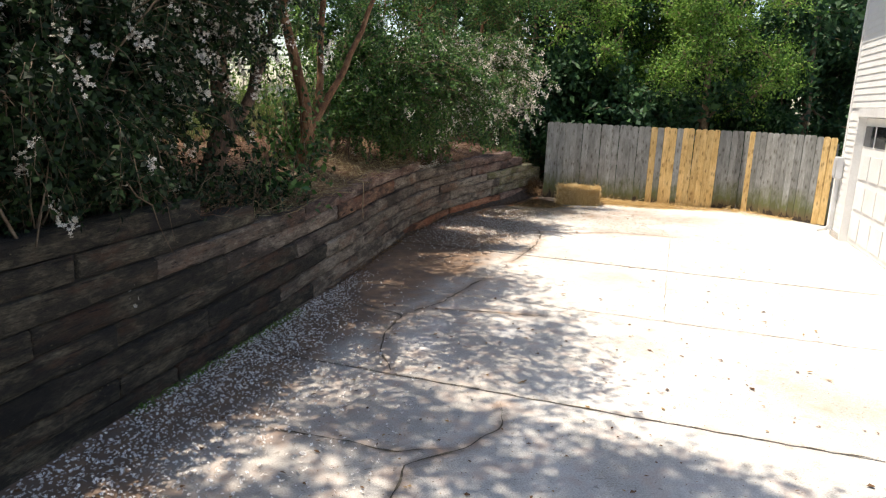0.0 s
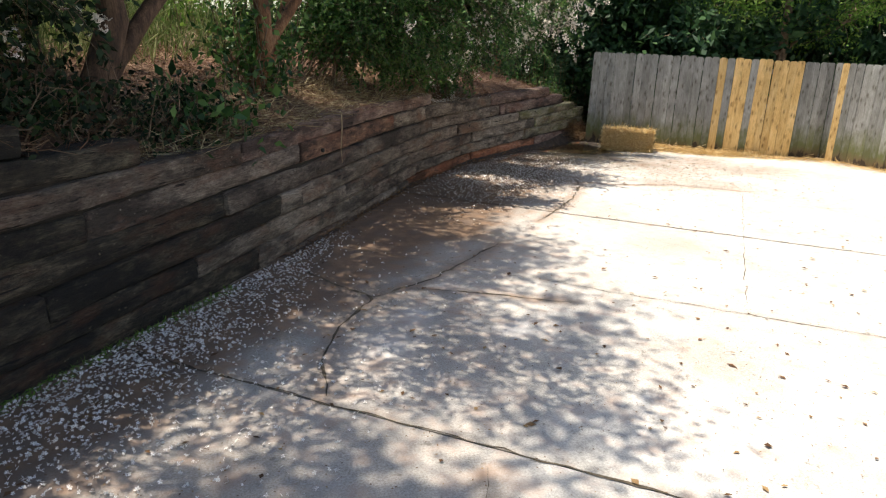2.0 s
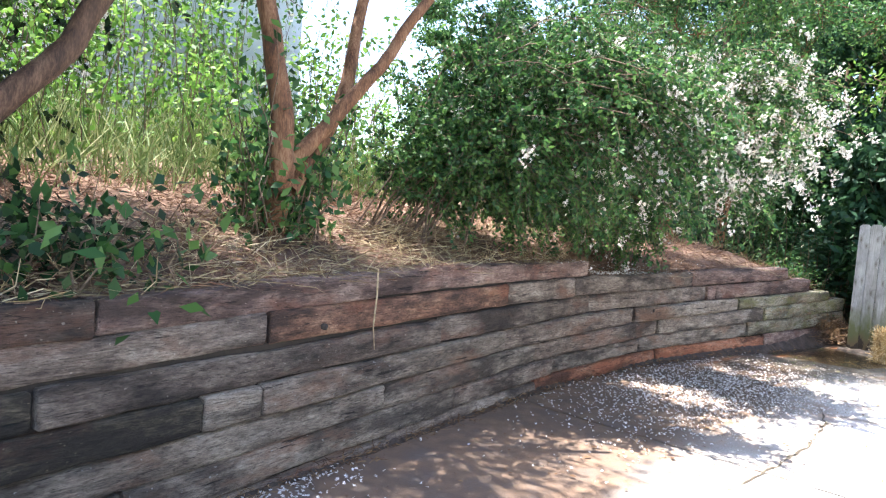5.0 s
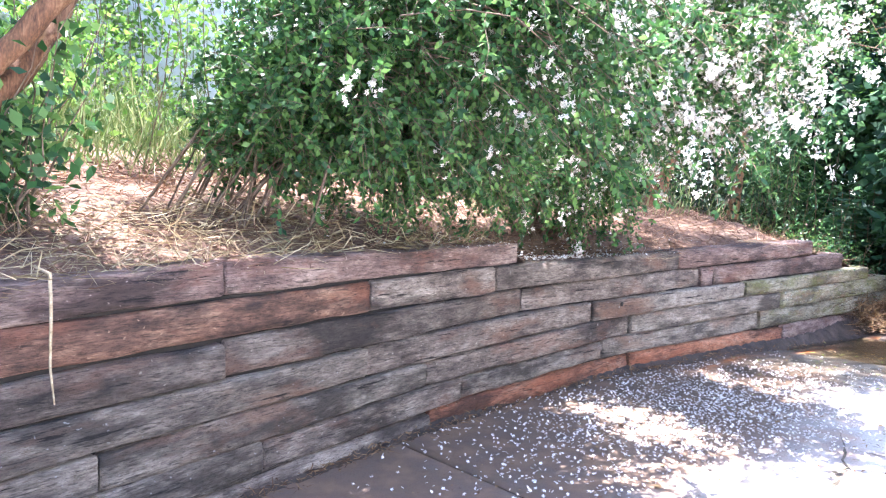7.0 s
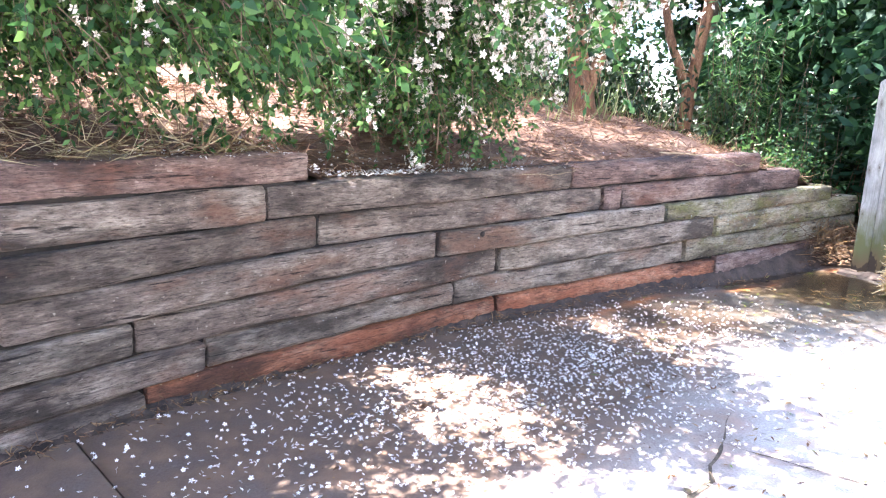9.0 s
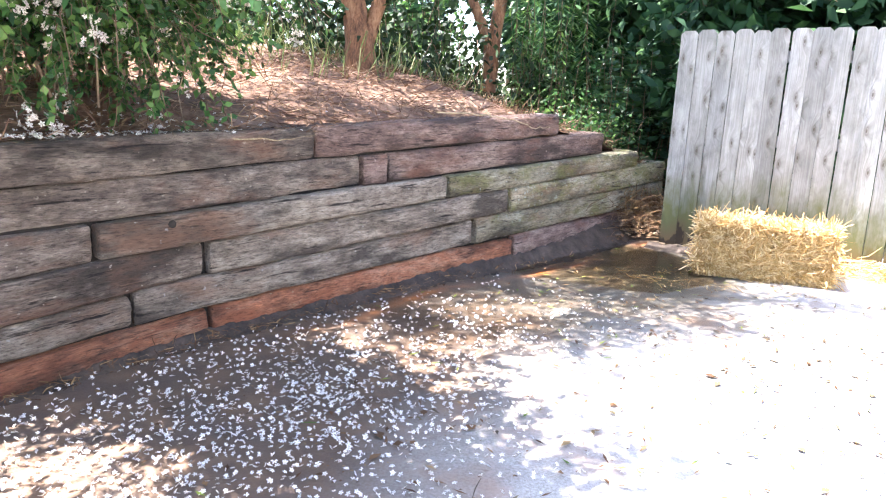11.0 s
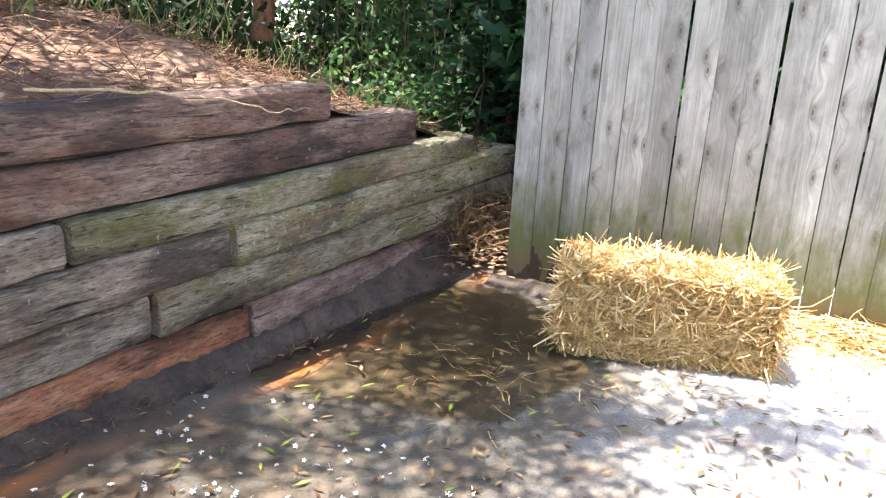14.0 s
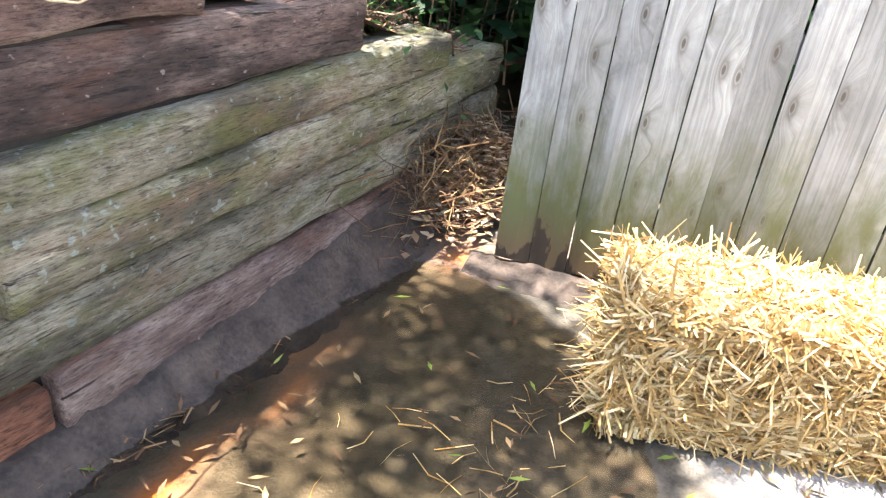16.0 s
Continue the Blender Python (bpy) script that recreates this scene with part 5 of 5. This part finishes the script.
def wood_tree(x, y, z, h, r0, seed, mat, label, low=0.15, leaves=9000, size=0.14, bark=None):
    r = random.Random(seed)
    crown = [(x + r.uniform(-1, 1) * r0, y + r.uniform(-1, 1) * r0, z + h * (low + (1 - low) * r.random()), r.uniform(0.5, 1.0)) for _ in range(34)]
    lean = r.uniform(-0.4, 0.4)
    tree("woodland_tree", (x, y, z - 0.1), (((x, y, z - 0.1, 0.13), (x + lean * 0.3, y, z + h * 0.35, 0.10), (x + lean, y + 0.1, z + h * 0.85, 0.04)),), crown, leaves, size, seed, label, mat, bark or M_TWIG)


# thicket behind the bank and woods behind the fence
for k, (x, y, z, h, r0) in enumerate(((7.5, 13.5, 0.6, 6.5, 1.7), (9.5, 12.2, 0.3, 6.0, 1.7), (11.8, 11.0, 0.2, 6.5, 1.8), (14.0, 9.5, 0.1, 6.5, 1.9), (6.0, 16.0, 1.2, 7.5, 2.0), (9.0, 15.5, 0.6, 8, 2.2), (12.5, 14.5, 0.3, 8, 2.2), (16.0, 12.5, 0.1, 8, 2.3), (7.4, 11.6, 0.3, 3.0, 0.9), (8.6, 10.4, 0.0, 2.6, 0.9), (6.5, 19.0, 1.5, 9, 2.4), (9.5, 19.5, 1.0, 9, 2.4), (13.0, 18.0, 0.5, 9, 2.4), (18.5, 12.5, 0.0, 8, 2.3), (20.0, 15.5, 0.0, 9, 2.4), (17.5, 9.0, 0.0, 7.5, 2.2))):
    wood_tree(x, y, z, h, r0, 80 + k, M_LEAF_WOOD, "dark green dense woodland tree behind the fence", 0.02, 16000, 0.20)
for k, (x, y, z, h, r0) in enumerate(((-7.5, 9.5, 2.6, 6.0, 1.8), (4.6, 22.0, 2.0, 8, 2.3), (0.5, 21.5, 2.4, 8, 2.3), (-9.5, 5.5, 2.7, 6.5, 1.9), (-10, 1.5, 2.7, 6.5, 1.9), (-9.5, -3.0, 2.6, 7, 2.0))):
    wood_tree(x, y, z, h, r0, 100 + k, M_LEAF, "green leafy tree on the far side of the bank", 0.2, 14000, 0.15)
# tall trees on the bank, whose crowns shade the drive
for k, (x, y, cl) in enumerate(((-6.3, 3.4, cloud(141, 88, (-6.8, -1.15), (-3.0, 4.8), (7.5, 10.5), (0.7, 1.1))),)):
    tree("tall_tree", (x, y, 1.9), (((x, y, 1.9, 0.17), (x + 0.2, y, 5.0, 0.14), (x + 0.7, y - 0.3, 8.0, 0.08)), ((x + 0.2, y, 4.6, 0.08), (x + 1.4, y - 0.8, 7.4, 0.06))), cl, 34000, 0.12, 150 + k, "tall broad-leaved tree on the bank shading the driveway", M_LEAF, M_TWIG)
# light-leaved sapling over the fence
wood_tree(10.4, 9.6, 0.0, 5.5, 1.9, 120, M_LEAF_LIGHT, "light green feathery tree leaning over the fence", 0.42, 16000, 0.09, M_TWIG)
wood_tree(8.4, 10.9, 0.0, 6.0, 1.9, 121, M_LEAF_LIGHT, "light green feathery tree leaning over the fence", 0.5, 14000, 0.09, M_TWIG)


def sapling_thicket(name, count, s0, s1, d0, d1, h, seed, mat, label, size=0.07, per=26):
    """Upright thin stems with leaves all the way up."""
    r = np.random.default_rng(seed)
    ob = tagged(base(name), label, "undergrowth", kind="stuff")
    paths, lp, lw = [], [], []
    for k in range(count):
        s, d = r.uniform(s0, s1), r.uniform(d0, d1)
        x, y = face(s, d)
        a = np.array((x, y, bank_z(s, d) - 0.03))
        top = a + np.array((r.normal(0, 0.2), r.normal(0, 0.2), h * r.uniform(0.5, 1.2)))
        p = bend(a, top, 0, 6, r, 0.04)
        paths.append(list(zip(p, np.linspace(0.008, 0.002, 6))))
        q = r.uniform(0.2, 1, per)
        seg = np.minimum(4, (q * 5).astype(int))
        lp.append(p[seg] + r.normal(0, 0.11, (per, 3)))
        lw.append(r.normal(0, 1, (per, 3)) + np.array((0, 0, -0.1)))
    child("stemwork", tubes("stemwork", paths, M_TWIG, 4), ob)
    child("foliage", fast_mesh("foliage", leaf_quads(np.concatenate(lp), np.concatenate(lw), size, size * 0.55, r), 4, mat), ob)


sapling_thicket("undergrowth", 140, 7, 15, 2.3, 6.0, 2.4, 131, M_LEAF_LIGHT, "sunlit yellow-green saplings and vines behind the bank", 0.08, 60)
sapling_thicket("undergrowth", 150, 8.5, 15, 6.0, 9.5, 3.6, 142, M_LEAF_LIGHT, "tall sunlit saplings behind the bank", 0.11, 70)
# ivy and fence-side undergrowth use the green with shade put into it
sapling_thicket("undergrowth", 80, 6.4, 8.7, 0.3, 1.0, 0.45, 132, M_LEAF_SHADED, "low green ivy and weeds on the bank", 0.06, 30)
sapling_thicket("undergrowth", 130, 17.2, 21, 1.6, 4.5, 1.1, 133, M_LEAF_SHADED, "shade-darkened green undergrowth on the bank beside the fence", 0.10, 50)
sapling_thicket("undergrowth", 150, 18.3, 23, 4.0, 9, 2.4, 137, M_LEAF, "green leafy thicket at the back of the bank", 0.10, 60)
sapling_thicket("undergrowth", 60, 13.5, 18.0, 4.0, 5.2, 0.55, 139, M_LEAF, "low green weeds along the edge of the lawn", 0.07, 34)
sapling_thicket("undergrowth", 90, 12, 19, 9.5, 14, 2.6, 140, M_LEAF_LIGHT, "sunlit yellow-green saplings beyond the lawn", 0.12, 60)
tall_grass("lawn_grass", 9000, 12, 20, 4.2, 13, 0.2, 53, M_LAWN, "sunlit green grass of the lawn above the bank")


def leafy_stems(name, spots, height, length, width, per, seed, mat, label, droop=0.5):
    """A stand of upright leafy stems, each with leaves set all along it."""
    r = np.random.default_rng(seed)
    ob = tagged(base(name), label, "plant")
    paths, lp, lw = [], [], []
    for x, y, z in spots:
        a = np.array((x, y, z - 0.03))
        top = a + np.array((r.normal(0, 0.12), r.normal(0, 0.12), height * r.uniform(0.7, 1.15)))
        p = bend(a, top, 0, 7, r, 0.02)
        paths.append(list(zip(p, np.linspace(0.007, 0.002, 7))))
        q = np.linspace(0.12, 1, per)
        seg = np.minimum(5, (q * 6).astype(int))
        turn = np.arange(per) * 2.4 + r.uniform(0, 6)
        out = np.stack([np.cos(turn), np.sin(turn), np.full(per, -droop)], 1)
        lp.append(p[seg] + (p[seg + 1] - p[seg]) * (q * 6 - seg)[:, None] + out * 0.03)
        lw.append(out + r.normal(0, 0.2, (per, 3)))
    tagged(child("stemwork", tubes("stemwork", paths, M_TWIG, 5), ob), kind="stuff")
    child("foliage", fast_mesh("foliage", leaf_quads(np.concatenate(lp), np.concatenate(lw), length, width, r, 0.6), 4, mat), ob)


rp = random.Random(9)
leafy_stems("tall_weed", [(5.35 + rp.uniform(-0.45, 0.45), 12.0 + rp.uniform(-0.4, 0.4), 0.75) for _ in range(26)], 1.7, 0.15, 0.022, 60, 171, M_LEAF, "tall leafy weeds with long narrow leaves beside the tree")
leafy_stems("maple_sapling", [(6.15 + rp.uniform(-0.5, 0.6), 11.1 + rp.uniform(-0.3, 0.5), 0.45) for _ in range(16)], 1.35, 0.13, 0.115, 30, 172, M_LEAF_WOOD, "young maple with broad dark green leaves behind the fence", 0.15)
leafy_stems("weed", [face(18.95, 0.25).tolist() + [0.78], face(19.1, 0.3).tolist() + [0.74], face(19.25, 0.2).tolist() + [0.70]], 0.42, 0.06, 0.04, 26, 173, M_LEAF, "small broad-leaved green weed on the end of the wall", 0.2)
sapling_thicket("undergrowth", 40, 18.6, 19.8, 0.2, 0.9, 0.35, 134, M_LEAF, "small green weeds growing at the end of the wall", 0.05, 30)
sapling_thicket("undergrowth", 46, 9.85, 10.4, 0.7, 1.05, 1.15, 135, M_LEAF, "ivy climbing round the trunk of the tree", 0.08, 34)
sapling_thicket("undergrowth", 120, 20.5, 26, -1.2, 3.0, 1.6, 136, M_LEAF_WOOD, "dark shrubs behind the board fence", 0.12, 50)

sapling_thicket("undergrowth", 12, 8.2, 8.9, 0.15, 0.5, 0.5, 138, M_LEAF, "broad-leaved green vine growing at the edge of the wall", 0.11, 16)

# ---- houses ----
def lap_siding(parent, ln, height, material, pitch=0.115, first=0.12):
    """Lapped boards on a wall that runs along x and faces -y; boards share one mesh."""
    bm = bmesh.new()
    v = [bm.verts.new(p) for p in ((0, 0, 0), (ln, 0, 0), (ln, -0.016, 0), (0, -0.016, 0), (0, 0, pitch + 0.012), (ln, 0, pitch + 0.012), (ln, -0.004, pitch + 0.012), (0, -0.004, pitch + 0.012))]
    for f in ((0, 1, 2, 3), (4, 7, 6, 5), (3, 2, 6, 7), (0, 4, 5, 1), (1, 5, 6, 2), (0, 3, 7, 4)):
        bm.faces.new([v[k] for k in f])
    bmesh.ops.recalc_face_normals(bm, faces=bm.faces)
    me = bpy.data.meshes.new("siding_board")
    bm.to_mesh(me)
    bm.free()
    me.materials.append(material)
    z = first
    while z < height:
        ob = child("siding_board", me, parent)
        ob.matrix_basis = pose(0, 0, z)
        z += pitch


HX, HY = 9.16, 4.5
HA = math.degrees(math.atan2(-0.77, -0.64))     # along the front, away from the fence
house = tagged(base("house", (HX, HY, 0), HA), "white lap-sided house with a garage door facing the driveway", "house")
part("wall", box_bm(0, 0.75, 0.0, 0.25, -0.1, 5.4), M_SIDING, house)
part("wall", box_bm(0.75, 3.45, 0.0, 0.25, 2.25, 5.4), M_SIDING, house)
part("wall", box_bm(3.45, 9, 0.0, 0.25, -0.1, 5.4), M_SIDING, house)
part("side_wall", box_bm(0.0, 0.25, 0.25, 8, -0.1, 5.4), M_SIDING, house)
part("roof", box_bm(-0.4, 9.4, -0.5, 8.4, 5.4, 5.6), M_ROOF, house, "dark shingle roof")
lap_siding(house, 0.72, 2.2, M_SIDING)
lap_siding(house, 9.0, 5.3, M_SIDING, 0.115, 2.42)
part("corner_trim", box_bm(-0.03, 0.08, -0.025, 0.03, -0.02, 5.4, 0.003), M_SIDING, house)
part("garage_trim", box_bm(0.66, 0.76, -0.03, 0.12, 0, 2.25, 0.003), M_SIDING, house)
part("garage_trim", box_bm(0.66, 3.55, -0.032, 0.12, 2.252, 2.4, 0.003), M_SIDING, house)
gd = part("garage_door", box_bm(0.77, 3.44, 0.10, 0.14, 0.01, 2.24), M_SIDING, house, "white panelled garage door")
for r_ in range(4):
    for c_ in range(4):
        x0 = 0.83 + c_ * 0.66
        if r_ == 3:
            part("window_pane", box_bm(x0, x0 + 0.55, 0.09, 0.099, 1.75, 2.1, 0.002), M_GLASS, gd, "small dark garage window")
        else:
            part("door_panel", box_bm(x0, x0 + 0.55, 0.085, 0.099, 0.1 + r_ * 0.54, 0.52 + r_ * 0.54, 0.006), M_SIDING, gd)
part("foundation_strip", box_bm(0.0, 0.7, -0.03, 0.0, -0.05, 0.10, 0.003), M_CONCRETE, house)
box = tagged(base("meter_box", (HX, HY, 0), HA), "grey electric meter box on the white house corner", "meter box")
part("case", box_bm(-0.02, 0.24, -0.14, -0.027, 1.1, 1.5, 0.012), M_PLASTIC, box)
part("cover", box_bm(0.01, 0.21, -0.155, -0.141, 1.14, 1.46, 0.006), M_PLASTIC, box)
part("conduit", box_bm(0.09, 0.14, -0.09, -0.04, 0.1, 1.1, 0.015), M_PLASTIC, box)
spout = tagged(base("downspout", (HX, HY, 0), HA), "white downspout ending in a bent elbow above the concrete", "downspout")
v, f = tube_arrays([[((-0.06, -0.05, 1.15), 0.035), ((-0.06, -0.05, 0.7), 0.035), ((-0.06, -0.05, 0.2), 0.035), ((-0.08, -0.08, 0.1), 0.035), ((-0.2, -0.2, 0.05), 0.035)]], 10)
child("pipe", indexed_mesh("pipe", v, f, M_SIDING), spout)

nb = tagged(base("neighbour_house", (-12.0, 12.5, 2.3), -6), "pale lap-sided neighbouring house seen through the trees", "house")
part("wall", box_bm(0, 9, 0.02, 0.3, -0.3, 5.5), M_SIDING, nb)
lap_siding(nb, 9.0, 5.4, M_SIDING, 0.2, 0.0)
part("roof", box_bm(-0.4, 9.4, -0.5, 5, 5.5, 5.8), M_ROOF, nb)

# ---- small things ----
cord = tagged(base("hanging_cord"), "frayed pale cord hanging over the face of the wall", "cord")
cx, cy = face(10.17, -0.02)
tx, ty = face(10.17, 0.12)
child("strand", tubes("strand", [[((tx, ty, 1.17), 0.006), ((cx, cy, 1.155), 0.007), ((cx + 0.005, cy - 0.004, 1.0), 0.006), ((cx - 0.004, cy + 0.0, 0.8), 0.005), ((cx + 0.012, cy, 0.66), 0.003)]], M_ROPE, 6), cord)


def root(points, r0, label, name="root"):
    ob = tagged(base(name), label, name)
    pts = np.array(points, float)
    child("wood", tubes("wood", [smooth_path([(p, r0 * (1 - 0.7 * k / (len(pts) - 1))) for k, p in enumerate(pts)], np.random.default_rng(5))], M_ROPE, 6), ob)


def on_wall(s, d, z):
    x, y = face(s, d)
    return (x, y, z)


root((on_wall(16.6, 0.10, 1.13), on_wall(17.0, 0.0, 1.12), on_wall(17.25, -0.02, 1.09), on_wall(17.5, -0.012, 1.03), on_wall(17.75, -0.012, 1.02)), 0.006, "bare pale root draped over the top tie")
root((on_wall(15.0, 0.02, 1.0), on_wall(15.3, -0.012, 0.99), on_wall(15.52, -0.012, 1.02)), 0.004, "short bare twig lying against the wall", "twig")


def root_clump(r):
    s, d = r.normal(19.3, 0.25), abs(r.normal(0.05, 0.12))
    x, y = face(s, -d + 0.02)
    return x, y, 0.05 + r.random() * 0.35 * max(0.1, 1 - d * 3)


def leaf_heap(r):
    s, d = r.normal(19.45, 0.22), abs(r.normal(0.12, 0.12))
    x, y = face(s, -d)
    return x, y, max(0.0, 0.34 - d * 0.9) * r.uniform(0.5, 1.0) * min(1, max(0.1, (s - 18.7) * 1.4)) + 0.01


leaf_litter("dead_leaves", 1500, leaf_heap, 0.07, 0.03, M_DEADLEAF, 94, "heap of pale dead leaves in the corner of wall and fence")
rr = np.random.default_rng(95)
strands = []
for k in range(34):
    s0 = rr.uniform(18.95, 19.85)
    a = np.array((*face(s0, 0.0), rr.uniform(0.12, 0.42)))
    b = np.array((*face(s0 - rr.uniform(-0.1, 0.3), -rr.uniform(0.03, 0.25)), rr.uniform(-0.01, 0.12)))
    strands.append(list(zip(bend(a, b, rr.uniform(-0.05, 0.12), 8, rr, 0.02), np.linspace(rr.uniform(0.002, 0.005), 0.001, 8))))
roots = tagged(base("hanging_roots"), "bare brown roots hanging over the mud in the corner", "roots", kind="stuff")
child("strand", tubes("strand", strands, M_TWIG, 5), roots)
litter("dead_roots", 1000, root_clump, 0.16, 0.006, M_DRY, "tangle of dead brown roots and leaves in the corner", "roots", 0.02, 91, 0.6, 0.8)
litter("mud_debris", 1800, lambda r: (lambda s, d: (*face(s, -d), floor_z(*face(s, -d))))(r.uniform(9, 19.5), abs(r.normal(0.03, 0.06))), 0.06, 0.005, M_DRY, "dark twigs and dirt along the foot of the wall", "debris", 0.015, 92, 0.4, 0.4)


def moss_place(r):
    s, d = r.uniform(5.6, 8.2), abs(r.normal(0, 0.05)) + 0.012
    x, y = face(s, -d)
    return x, y, floor_z(x, y)


litter("moss", 900, moss_place, 0.03, 0.006, M_LEAF_LIGHT, "bright green moss along the foot of the wall", "moss", 0.006, 93, 0.4, 0.9)


def bolt(s, z):
    """A proud near-black disc on a tie: a hole's dark inside put into its colour."""
    x, y = face(s, 0.0)
    x2, y2 = face(s, -0.022)
    child("bolt", tubes("bolt", [[((x, y, z), 0.019), ((x2, y2, z), 0.019), ((x2, y2, z), 0.001)]], M_TIE_DEEP, 10), wall, "near-black disc standing in for a dark hole")


bolt(14.64, 0.62)
bolt(9.75, 0.84)
